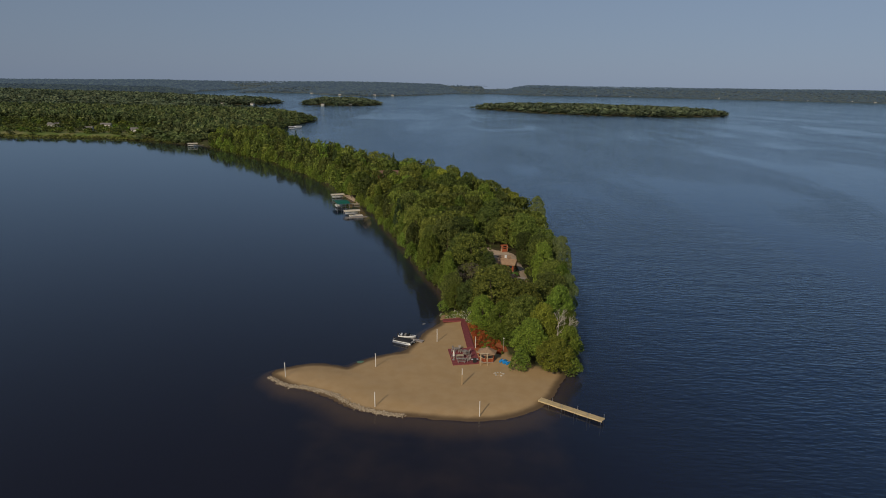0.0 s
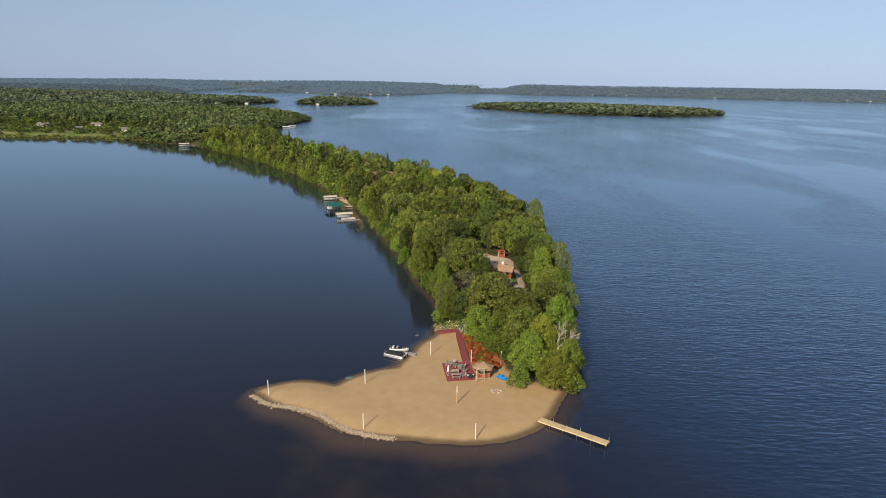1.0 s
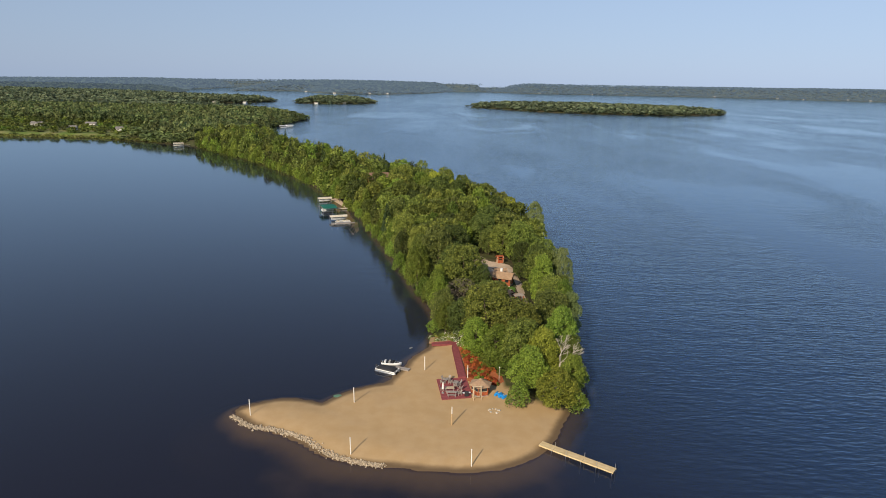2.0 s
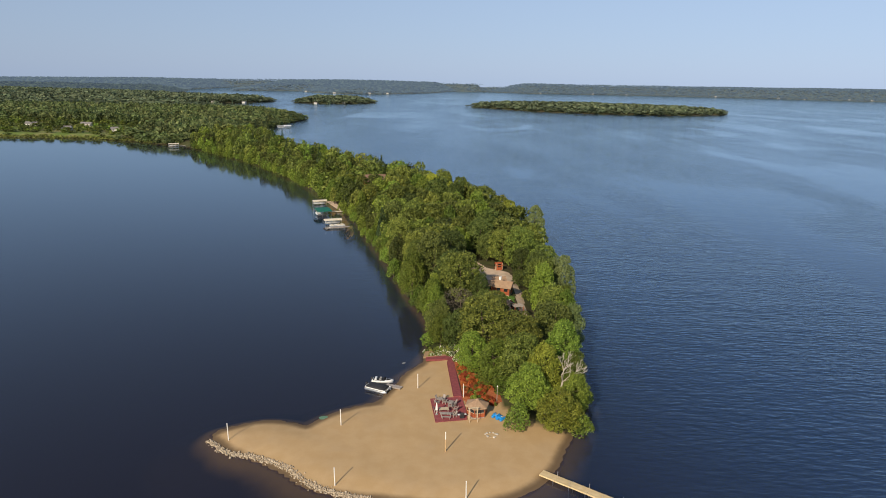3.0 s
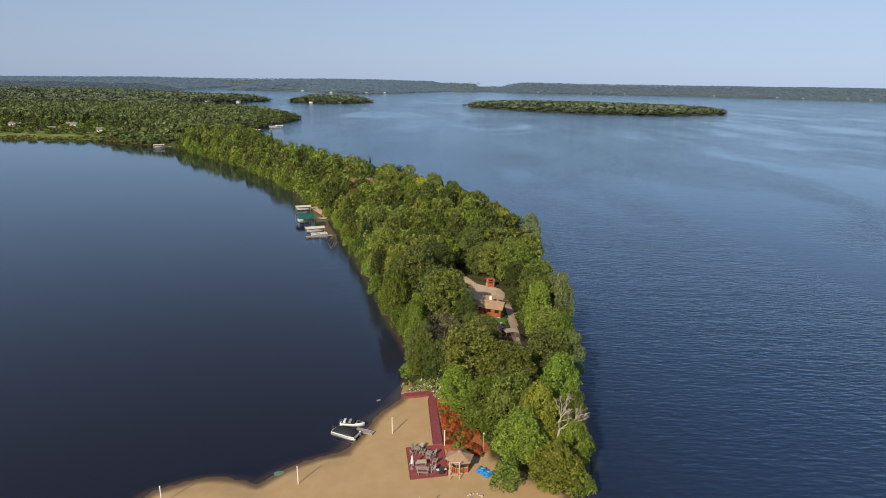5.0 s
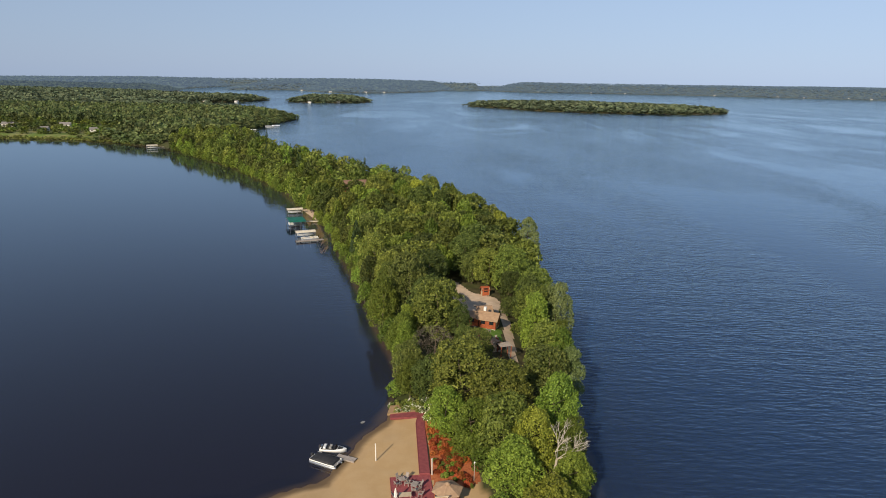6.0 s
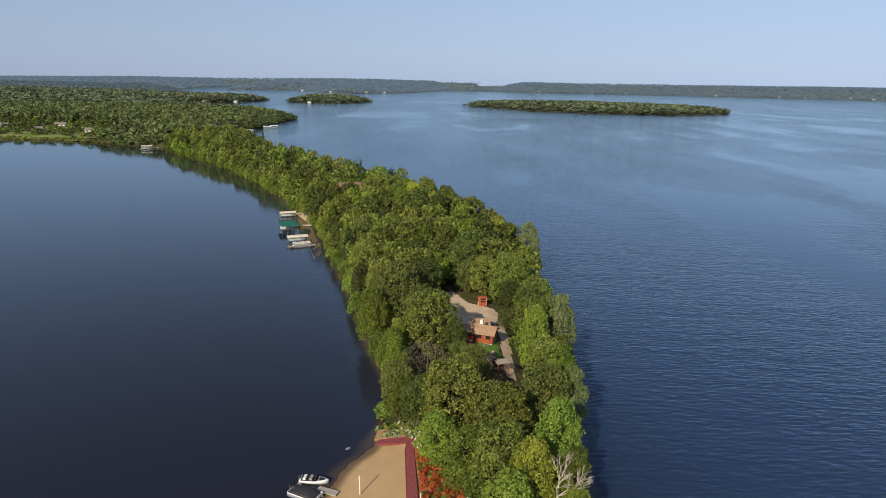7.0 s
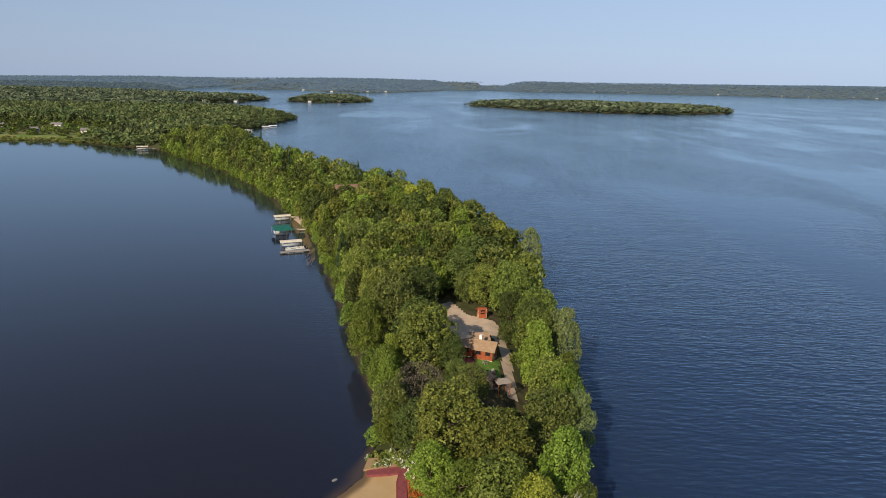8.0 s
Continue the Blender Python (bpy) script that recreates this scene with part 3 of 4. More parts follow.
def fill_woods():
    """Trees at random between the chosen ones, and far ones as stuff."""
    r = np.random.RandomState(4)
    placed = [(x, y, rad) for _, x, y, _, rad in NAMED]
    far = []
    kinds = ["oak", "oak", "oak", "dark", "dark", "maple", "oak", "lime", "maple", "dark", "oak", "oak"]
    q = np.column_stack([r.uniform(-190, 60, 26000), r.uniform(120, 640, 26000)])
    s = inland(q)
    ok = (s > -0.4) & (woods_mask(q, s) > 0.9)
    count = 0
    for (x, y), d in zip(q[ok], s[ok]):
        if clearings(x, y):
            continue
        edge = d < 4
        rim = d < 1.6
        lagoon = x < np.interp(y, [120, 195, 255, 300, 388, 600], [10, 18, 12, 2, -40, -166])
        rad = r.uniform(1.9, 2.8) if rim else r.uniform(2.2, 3.2) if edge else r.uniform(3.3, 5.4)
        if any(abs(x - a) < 9 and abs(y - b) < 9 and math.hypot(x - a, y - b) < (0.52 if rim else 0.70) * (rad + c) for a, b, c in placed):
            continue
        placed.append((x, y, rad))
        z = ground_z(x, y)
        if x + rad > np.interp(y, [110, 118, 133, 150, 172, 190], [31.5, 33.2, 35.2, 38.7, 42, 47]) and y < 185:
            continue
        top = z + (r.uniform(8.5, 12.5) if edge and lagoon else r.uniform(7.5, 11.0) if edge else r.uniform(8.5, 14.5)) * (0.82 if y < 150 else 1.0)
        kind = kinds[r.randint(len(kinds))]
        if edge and r.uniform() < 0.5:
            kind = "maple"
        if rim:
            kind, top = "bush", z + (r.uniform(4.0, 7.0) if lagoon and y > 155 else r.uniform(2.6, 4.6))
        elif y > 200 and r.uniform() < 0.02:
            kind, top, rad = "pine", top + 4, 2.6
        if y < 330 and count < 300:
            tree(kind, x, y, top, rad, y < 205)
            count += 1
        else:
            far.append((x, y, z, rad, top - z, 0 if kind == "oak" else 2 if kind in ("maple", "lime", "bush") else 3 if kind == "pine" else 1))
    return far


def forest(name, rows, n, leaf, label, hue=None):
    """Many trees too far to pick apart, in one mesh a leaf colour."""
    sets = [(OAK, "round"), (DARK, "round"), (MAPLE, "tall"), (PINE, "pine")]
    r = np.random.RandomState(9)
    holder = thing(name, Matrix.Identity(4), label, "woods", kind="stuff")
    for k, (material, form) in enumerate(sets):
        mine = [row for row in rows if row[5] == k]
        if not mine:
            continue
        base = [crown_leaves(50 + 7 * k + j, n, leaf, form, 0.35, 1.0, 2.4) for j in range(3)]
        out, tint = [], []
        for x, y, z, rad, h, _ in mine:
            b = base[r.randint(3)]
            a = r.uniform(0, 6.28)
            c, s = math.cos(a), math.sin(a)
            m = np.array([[c * rad, s * rad, 0], [-s * rad, c * rad, 0], [0, 0, h / 2.4]])
            out.append(b @ m + np.array([x, y, z]))
            tint.append(np.full(len(b), r.uniform()))
        part("crowns", quads_mesh("crowns", np.concatenate(out), hue or material, np.concatenate(tint)), material, holder)


def scatter(seed, x0, x1, y0, y1, gap, keep):
    """Places on a shaken grid that lie on land and within the part of the country in sight."""
    r = np.random.RandomState(seed)
    gx, gy = np.meshgrid(np.arange(x0, x1, gap), np.arange(y0, y1, gap))
    q = np.column_stack([gx.ravel(), gy.ravel()]) + r.uniform(-0.42, 0.42, (gx.size, 2)) * gap
    q = q[(q[:, 0] > -0.86 * q[:, 1] - 60) & (q[:, 0] < 0.92 * q[:, 1] + 60)]
    s = inland(q)
    ok = keep(q, s)
    return q[ok], s[ok], r


def rows_for(q, s, r, rad, tall, pines=0.12):
    z = height(q, s)
    tall = tall * (0.5 + 0.5 * step(s, 2, 45))
    sort = r.choice([0, 0, 1, 1, 1, 1, 2], size=len(q))
    sort[r.uniform(size=len(q)) < pines] = 3
    return [(x, y, zz, rad * r.uniform(0.75, 1.25) * (0.62 if k == 3 else 1), t * r.uniform(0.7, 1.2) * (1.15 if k == 3 else 1), k) for (x, y), zz, k, t in zip(q, z, sort, tall)]


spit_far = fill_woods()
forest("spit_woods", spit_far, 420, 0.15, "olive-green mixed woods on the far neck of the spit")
q, s, r = scatter(21, -900, -80, 570, 1100, 6.9, lambda q, s: (s > 2) & (meadow_mask(q) < 0.3) & (sd_spine(q, SPIT) < -3))
forest("mainland_woods", rows_for(q, s, r, 5.0, 11.0, 0.03), 68, 0.36, "green mixed woods of the mainland behind the lagoon", MAINLAND_LEAVES)
q, s, r = scatter(22, -620, -270, 640, 860, 10, lambda q, s: (s > 1) & (meadow_mask(q) > 0.3) & (np.random.RandomState(5).uniform(size=len(q)) < 0.75))
forest("meadow_shrubs", rows_for(q, s, r, 3.4, 5.0, 0), 60, 0.40, "scattered green shrubs on the open shore meadow")
q, s, r = scatter(27, -640, -230, 600, 665, 2.6, lambda q, s: (s > -0.5) & (s < 7) & (q[:, 0] < -235))
forest("shore_reeds", rows_for(q, s, r, 2.0, 3.0, 0), 14, 0.55, "yellow-green reeds along the meadow shore", REED)
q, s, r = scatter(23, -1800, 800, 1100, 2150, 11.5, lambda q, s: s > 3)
forest("middle_woods", rows_for(q, s, r, 8.2, 11.5, 0.02), 24, 0.5, "continuous mixed woods on the islands and the shore beyond", HAZED_LEAVES)
q, s, r = scatter(24, -2900, 2000, 2150, 3000, 18, lambda q, s: s > 6)
forest("hazy_woods", rows_for(q, s, r, 13.0, 12.0, 0), 9, 0.55, "green woods two kilometres away, hazed by a faint glow", NEARER)
q, s, r = scatter(25, -4600, 4700, 3000, 4870, 24, lambda q, s: s > 6)
forest("far_woods", rows_for(q, s, r, 17.0, 13.0, 0), 8, 0.55, "blue-green woods along the far shore, hazed by a glow", FAR)


def dead_tree(x, y, top):
    """A bleached, leafless tree that leans over the water."""
    r = np.random.RandomState(3)
    z = ground_z(x, y)
    ob = thing("dead_tree", pose(x, y, z), "bleached leafless tree with forking white limbs", "tree")
    part("trunk", Shape().tube((0, 0, -0.3), (0.5, -0.2, (top - z) * 0.45), 0.26, 0.17), DEADWOOD, ob)

    def fork(p, d, length, rad, depth):
        s = Shape()

        def grow(p, d, length, rad, depth):
            q = p + d * length
            s.tube(p, q, rad, rad * 0.6, 6)
            if depth:
                for k in range(3 if depth > 1 else 2):
                    e = (d + Vector((r.uniform(-0.7, 0.8), r.uniform(-0.7, 0.6), r.uniform(-0.15, 0.55)))).normalized()
                    grow(q, e, length * r.uniform(0.55, 0.8), rad * 0.6, depth - 1)
        grow(p, d, length, rad, depth)
        return s

    base = Vector((0.5, -0.2, (top - z) * 0.45))
    for d in ((0.9, -0.3, 0.55), (0.55, -0.6, 0.95), (-0.3, -0.5, 1.0), (0.1, 0.3, 1.0)):
        part("limb", fork(base, Vector(d).normalized(), 2.1, 0.085, 4), DEADWOOD, ob)
    return ob


dead_tree(26.6, 120.6, 13.0)


# ---- the beach ----
def riprap():
    """Stones heaped along the seaward edge of the hook."""
    r = np.random.RandomState(6)
    line = spline([(-34.4, 111.2), (-30.2, 107.6), (-25.6, 106.2), (-20.4, 103.4), (-15.6, 98.8), (-11.1, 96.6), (-6.6, 95.4)], 10)
    s = Shape()
    ico = [Vector(v).normalized() for v in ((1, 0, 0), (-1, 0, 0), (0, 1, 0), (0, -1, 0), (0, 0, 1), (0, 0, -1), (1, 1, 1), (-1, 1, 1), (1, -1, 1), (-1, -1, 1))]
    faces = [(4, 6, 7), (4, 7, 9), (4, 9, 8), (4, 8, 6), (0, 2, 6), (2, 1, 7), (1, 3, 9), (3, 0, 8), (6, 2, 7), (7, 1, 9), (9, 3, 8), (8, 0, 6), (5, 2, 0), (5, 1, 2), (5, 3, 1), (5, 0, 3)]
    for k in range(1500):
        t = r.uniform(0, len(line) - 1.001)
        i = int(t)
        p = line[i] + (line[i + 1] - line[i]) * (t - i)
        p = p + r.normal(size=2) * np.array([0.30, 0.30])
        size = r.uniform(0.07, 0.20)
        m = Matrix.LocRotScale((p[0], p[1], max(0.02, ground_z(*p)) + size * 0.3), Euler(r.uniform(0, 6.28, 3)), (size * r.uniform(0.8, 1.5), size, size * r.uniform(0.6, 0.9)))
        s.add(ico, faces, m)
    me = s.mesh("riprap", RIPRAP)
    tagged(new("riprap", me), "bank of pale fieldstones along the edge of the beach", "stones", kind="stuff")


def stone_mix():
    n = Nodes("mixed_fieldstone")
    isl = n.node("NewGeometry").outputs["Random Per Island"]
    fine = n.noise(8.0, 3)
    col = n.mix(isl, (0.32, 0.245, 0.16), (0.62, 0.50, 0.35))
    col = n.mix(n.math("MULTIPLY", fine, 0.4), col, (0.22, 0.20, 0.17))
    return n.done(col, 0.9, 0, n.bump(fine, 0.6, 0.03), 0.25)


RIPRAP = stone_mix()
riprap()


def beach_post(x, y, h, low=0.0):
    z = ground_z(x, y) - 0.05
    ob = thing("beach_post", pose(x, y, z, 1.0, -1.0, 0), "slim white-painted wooden post standing in the sand", "post", "posts on the beach")
    if low:
        part("foot", Shape().tube((0, 0, -0.3), (0, 0, low), 0.10, 0.10, 10), POSTLOW, ob, "unpainted lower end of the post")
    part("shaft", Shape().tube((0, 0, low), (0, 0, h), 0.085, 0.075, 10), POST, ob)
    part("cap", Shape().tube((0, 0, h), (0, 0, h + 0.05), 0.10, 0.05, 10), POST, ob)
    return ob


for x, y, h, low in ((-31.2, 111.2, 3.2, 0), (-12.9, 115.2, 3.1, 0), (-12.0, 98.5, 3.1, 0), (7.4, 95.0, 3.1, 0), (5.0, 106.9, 3.6, 2.3), (0.65, 129.0, 3.1, 0), (9.35, 125.0, 2.9, 0)):
    beach_post(x, y, h, low)


def yard_lamp(x, y):
    ob = thing("yard_lamp", pose(x, y, ground_z(x, y)), "thin pole lamp with a small round white head", "lamp post")
    part("pole", Shape().tube((0, 0, -0.3), (0, 0, 3.0), 0.06, 0.05), GREYWOOD, ob)
    part("lamp_head", Shape().rings([[(r * math.cos(a * 0.785), r * math.sin(a * 0.785), z) for a in range(8)] for r, z in ((0.06, 3.0), (0.13, 3.08), (0.13, 3.2), (0.06, 3.28))]), WHITE, ob, "white globe", True)


yard_lamp(15.6, 123.5)


def dock(name, a, b, width, z, label, sections=4, wood=None, rail_posts=True):
    """A pier on posts from a to b: sections of planks on stringers."""
    wood = wood or PLANK
    a, b = Vector((*a, 0)), Vector((*b, 0))
    d = b - a
    ob = thing(name, Matrix.Translation((a.x, a.y, 0)) @ Matrix.Rotation(math.atan2(d.y, d.x), 4, "Z"), label, "dock")
    step_len = d.length / sections
    me = Shape()
    n = max(4, round(step_len / 0.22))
    for k in range(n):
        me.box((k + 0.5) * step_len / n, 0, 0, step_len / n - 0.02, width, 0.045)
    deck = me.mesh("deck_section", wood)
    beam = Shape().box(step_len / 2, 0, -0.2, step_len - 0.04, 0.06, 0.2).mesh("stringer", wood)
    for k in range(sections):
        sec = part("deck_section", deck, wood, ob)
        sec.location = (k * step_len + 0.01 * (k % 2), 0, z - 0.02 * (k % 2))
        for side in (-1, 1):
            st = part("stringer", beam, wood, sec)
            st.location = (0, side * (width / 2 - 0.05), 0)
            high = z + (0.75 if rail_posts and (k + (side > 0)) % 2 else 0.12)
            part("post", Shape().tube(((k + 0.92) * step_len, side * (width / 2 + 0.05), -2.2), ((k + 0.92) * step_len, side * (width / 2 + 0.05), high), 0.035, 0.035, 7), ALU, ob, "thin metal dock post")
    return ob


dock("pier", (19.6, 100.7), (29.8, 92.7), 1.45, 0.62, "long pier of new yellow planks on thin metal posts", 5)


def pontoon_boat(x, y, turn, length=5.6, cover=True):
    ob = thing("pontoon_boat", pose(x, y, 0.0, 0, 0, turn), "pontoon boat with white rails and a black cover" if cover else "pontoon boat with cream seats on aluminium tubes", "boat")
    n = 10
    for side in (-1, 1):
        rings = []
        for k, (t, r) in enumerate(((-0.5, 0.2), (-0.46, 0.3), (0.36, 0.3), (0.46, 0.2), (0.5, 0.04))):
            rings.append([(t * length, side * 0.86 + r * math.cos(2 * math.pi * i / n), 0.18 + r * math.sin(2 * math.pi * i / n) + (0.1 if t > 0.4 else 0)) for i in range(n)])
        part("pontoon", Shape().rings(rings), ALU, ob, "", True)
    part("deck", Shape().box(0, 0, 0.48, length * 0.94, 2.35, 0.10, bevel=0.02), GREYDECK, ob)
    for sx, sy, lx, ly in ((0, -1.13, 0.92, 0.05), (0, 1.13, 0.92, 0.05)):
        part("rail_panel", Shape().box(sx, sy, 0.58, length * lx, ly, 0.22, bevel=0.015), WHITE, ob)
    part("rail_panel", Shape().box(length * 0.455, 0.45, 0.58, 0.05, 1.3, 0.28, bevel=0.015), WHITE, ob)
    part("rail_panel", Shape().box(-length * 0.455, -0.4, 0.58, 0.05, 1.4, 0.28, bevel=0.015), WHITE, ob)
    if cover:
        c = Shape()
        rings = []
        for t, h in ((-0.45, 0.86), (-0.3, 1.05), (0.1, 1.12), (0.3, 1.0), (0.38, 0.86)):
            rings.append([(t * length, w * 1.19, z) for w, z in ((-1, 0.78), (-0.7, h - 0.1), (0, h), (0.7, h - 0.1), (1, 0.78), (0.5, 0.7), (-0.5, 0.7))])
        part("cover", c.rings(rings), BLACK, ob, "stretched black canvas cover", True)
    else:
        for k in (-0.3, 0.1, 0.32):
            part("seat", Shape().box(k * length, 0.75, 0.58, 0.9, 0.6, 0.42, bevel=0.06), TANCANVAS, ob)
            part("seat", Shape().box(k * length, -0.75, 0.58, 0.9, 0.6, 0.42, bevel=0.06), TANCANVAS, ob)
    part("motor", Shape().box(-length * 0.52, 0, 0.35, 0.35, 0.32, 0.75, bevel=0.08), BLACK, ob, "black outboard motor")
    return ob


def runabout(x, y, turn):
    """A small open motorboat with its bow along +x."""
    ob = thing("runabout_boat", pose(x, y, 0, 0, 0, turn) @ Matrix.Diagonal((0.88, 0.88, 0.88, 1)), "white open motorboat with a dark cockpit", "boat")
    L, rings = 4.9, []
    prof = ((-0.5, 0.92), (-0.3, 1.0), (0.0, 0.98), (0.22, 0.80), (0.38, 0.48), (0.5, 0.05))
    for t, w in prof:
        up = 0.12 * max(0, t + 0.1)
        rings.append([(t * L, -w * 0.55, -0.1), (t * L, w * 0.55, -0.1), (t * L, w, 0.55 + up), (t * L, w * 0.86, 0.66 + up), (t * L, -w * 0.86, 0.66 + up), (t * L, -w, 0.55 + up)])
    part("hull", Shape().rings(rings), WHITE, ob, "glossy white hull", True)
    part("cockpit", Shape().slab([(-2.2, -0.8), (0.35, -0.8), (0.75, -0.45), (0.75, 0.45), (0.35, 0.8), (-2.2, 0.8)], 0.64, 0.72), BLACK, ob, "dark cockpit floor")
    part("bow_well", Shape().slab([(0.85, -0.55), (1.8, -0.2), (1.8, 0.2), (0.85, 0.55)], 0.68, 0.745), BLACK, ob)
    part("windscreen", Shape().rings([[(0.62 - k * 0.2, y, 0.66 + k * 0.4) for y in (-0.72, -0.3, 0.3, 0.72)] + [(0.58 - k * 0.2, y, 0.66 + k * 0.4) for y in (0.72, 0.3, -0.3, -0.72)] for k in (0, 1)]), GLASS, ob, "tinted windscreen")
    for sy in (-0.4, 0.4):
        part("seat", Shape().box(-0.5, sy, 0.70, 0.5, 0.45, 0.35, bevel=0.06), GREYDECK, ob)
    part("rear_bench", Shape().box(-1.6, 0, 0.70, 0.5, 1.3, 0.3, bevel=0.06), WHITE, ob)
    part("motor", Shape().box(-2.55, 0, 0.3, 0.4, 0.36, 0.8, bevel=0.1), BLACK, ob, "black outboard motor")
    return ob


pontoon_boat(-7.2, 129.3, -28, 5.0)
runabout(-6.4, 132.7, -8)
dock("boat_jetty", (-2.6, 129.3), (-5.6, 130.6), 1.1, 0.45, "short grey wooden jetty between two moored boats", 2, GREYWOOD, False)


def swim_mat(x, y, turn, sx, sy, material, label):
    ob = thing("swim_mat", pose(x, y, 0.0, 0, 0, turn), label, "float")
    part("mat", Shape().slab([(sx * math.cos(a * 0.524) * (1 + 0.12 * (a % 3)), sy * math.sin(a * 0.524)) for a in range(12)], -0.05, 0.07), material, ob)


swim_mat(-16.4, 118.6, 10, 0.75, 0.6, MATGREEN, "flat green swim mat floating on the lagoon")
swim_mat(-2.3, 141.5, 40, 0.4, 0.25, GREYDECK, "small pale float drifting near the shore")


def patch(name, outline, z_over, material, label, category, thick=0.12, rim=None):
    """A flat bed or paving laid over the ground along an outline."""
    c = np.mean(np.array(outline), 0)
    z = max(ground_z(*p) for p in outline) + z_over
    ob = thing(name, pose(c[0], c[1], z), label, category, kind="structure")
    loc = [(x - c[0], y - c[1]) for x, y in outline]
    part("surface", Shape().slab(loc, -thick - 0.25, 0.0), material, ob)
    if rim:
        n = len(loc)
        for i in range(n):
            a, b = loc[i], loc[(i + 1) % n]
            d = Vector((b[0] - a[0], b[1] - a[1], 0))
            m = Matrix.Translation((a[0], a[1], -0.1)) @ Matrix.Rotation(math.atan2(d.y, d.x), 4, "Z")
            part("edging", Shape().box(d.length / 2, 0, 0, d.length, 0.12, 0.14, m, 0.02), rim, ob)
    return ob


patch("patio", [(3.0, 124.4), (3.7, 115.9), (9.3, 116.8), (9.4, 120.0), (9.0, 125.0), (7.6, 125.0)], 0.05, PAVER, "maroon paved patio beside the sand", "patio", rim=PAVER)
patch("garden_walk", [(7.45, 125.05), (9.0, 125.05), (8.45, 139.2), (8.75, 143.9), (2.5, 142.6), (2.5, 141.4), (7.3, 141.8), (7.0, 139.6)], 0.04, PAVER, "maroon paved walk along the planted bed", "path", rim=PAVER)
patch("shore_bed", [(1.9, 143.0), (8.6, 144.1), (8.2, 146.0), (2.4, 146.0)], 0.0, STRAW, "bed of straw with grasses by the walk", "flower bed")


def clump(name, x, y, r, h, material, label, category, seed):
    ob = thing(name, pose(x, y, ground_z(x, y) + 0.02, 0, 0, seed * 47 % 360), label, category, "plants in the beds")
    part("leaves", quads_mesh("leaves", crown_leaves(seed % 5 + 70, 240, 0.14, "bush", 0.3, r, h), material), material, ob)
    if name == "hydrangea":
        part("blossoms", quads_mesh("blossoms", crown_leaves(seed % 5 + 80, 70, 0.16, "bush", 0.3, r * 1.06, h * 1.08), BLOOM), BLOOM, ob, "white flower heads")
    part("stem", Shape().tube((0, 0, -0.1), (0, 0, h * 0.5), 0.03, 0.015, 5), BARK, ob)
    return ob


pr = np.random.RandomState(12)
for k in range(115):
    t = pr.uniform(0, 1)
    y = 121.8 + t * 17
    lo = 9.55 - 0.9 * max(0, t - 0.15) + 0.3
    hi = np.interp(y, [121.8, 125, 129, 135.5, 139], [15.6, 16.2, 14.6, 12.0, 10.6])
    x = pr.uniform(lo, max(lo + 0.3, hi))
    if math.hypot(x - 11.3, y - 118.9) < 2.9:
        continue
    if pr.uniform() < 0.62:
        clump("perennial", x, y, pr.uniform(0.4, 0.85), pr.uniform(0.45, 0.9), RUST, "low rust-orange perennial growing in the mulch", "plant", k)
    else:
        clump("garden_shrub", x, y, pr.uniform(0.3, 0.6), pr.uniform(0.4, 0.8), OAK if k % 2 else MAPLE, "small green shrub growing in the mulch", "shrub", k)
for k in range(34):
    x, y = pr.uniform(2.2, 8.3), pr.uniform(143.6, 147.6)
    if k % 3 == 0:
        clump("hydrangea", x, y, pr.uniform(0.5, 0.8), pr.uniform(0.8, 1.4), MAPLE, "white-flowering shrub beside the walk", "shrub", k)
    else:
        clump("grass_clump", x, y, pr.uniform(0.4, 0.7), pr.uniform(0.7, 1.2), REED if k % 2 else OAK, "tuft of straw-green ornamental grass", "plant", k)
for x, y in ((9.0, 140.6), (9.3, 146.0), (9.7, 142.4)):
    clump("hydrangea", x, y, 0.8, 1.5, MAPLE, "white-flowering shrub beside the walk", "shrub", 3)


def gazebo(x, y):
    z = ground_z(x, y)
    ob = thing("gazebo", pose(x, y, z, 0, 0, 12) @ Matrix.Diagonal((0.88, 0.88, 0.96, 1)), "six-sided red cedar gazebo with a tan shingled roof", "gazebo")
    ring = lambda r, zz, n=6: [(r * math.cos(k * 2 * math.pi / n), r * math.sin(k * 2 * math.pi / n), zz) for k in range(n)]
    part("floor", Shape().rings([ring(2.2, -0.4), ring(2.2, 0.12)]), GREYWOOD, ob)
    roof = part("roof", Shape().rings([ring(2.62, 1.92), ring(2.65, 2.02), ring(0.55, 2.82), ring(0.5, 2.80)]), SHINGLE, ob, "tan shingled hip roof")
    part("cupola", Shape().rings([ring(0.34, 2.78), ring(0.34, 2.95), ring(0.52, 2.95), ring(0.05, 3.2)]), SHINGLE, roof)
    for k in range(6):
        a, b = Vector(ring(2.1, 0)[k]), Vector(ring(2.1, 0)[(k + 1) % 6])
        d = b - a
        m = Matrix.Translation((a + b) / 2) @ Matrix.Rotation(math.atan2(d.y, d.x), 4, "Z")
        part("post", Shape().tube(a, a + Vector((0, 0, 1.98)), 0.08, 0.08, 6), REDWOOD, ob)
        wall = part("wall_panel", Shape().box(0, 0, 0.12, d.length - 0.1, 0.05, 0.85, m), REDWOOD, ob)
        part("rail", Shape().box(0, 0, 0.97, d.length - 0.1, 0.09, 0.09, m), CREAM, wall, "cream rail")
        part("screen", Shape().box(0, 0.01, 1.06, d.length - 0.12, 0.02, 0.7, m), SCREEN, ob, "dark insect screen")
        part("header", Shape().box(0, 0, 1.76, d.length - 0.1, 0.09, 0.18, m), CREAM if k == 4 else REDWOOD, ob)
    return ob


gazebo(11.3, 118.9)


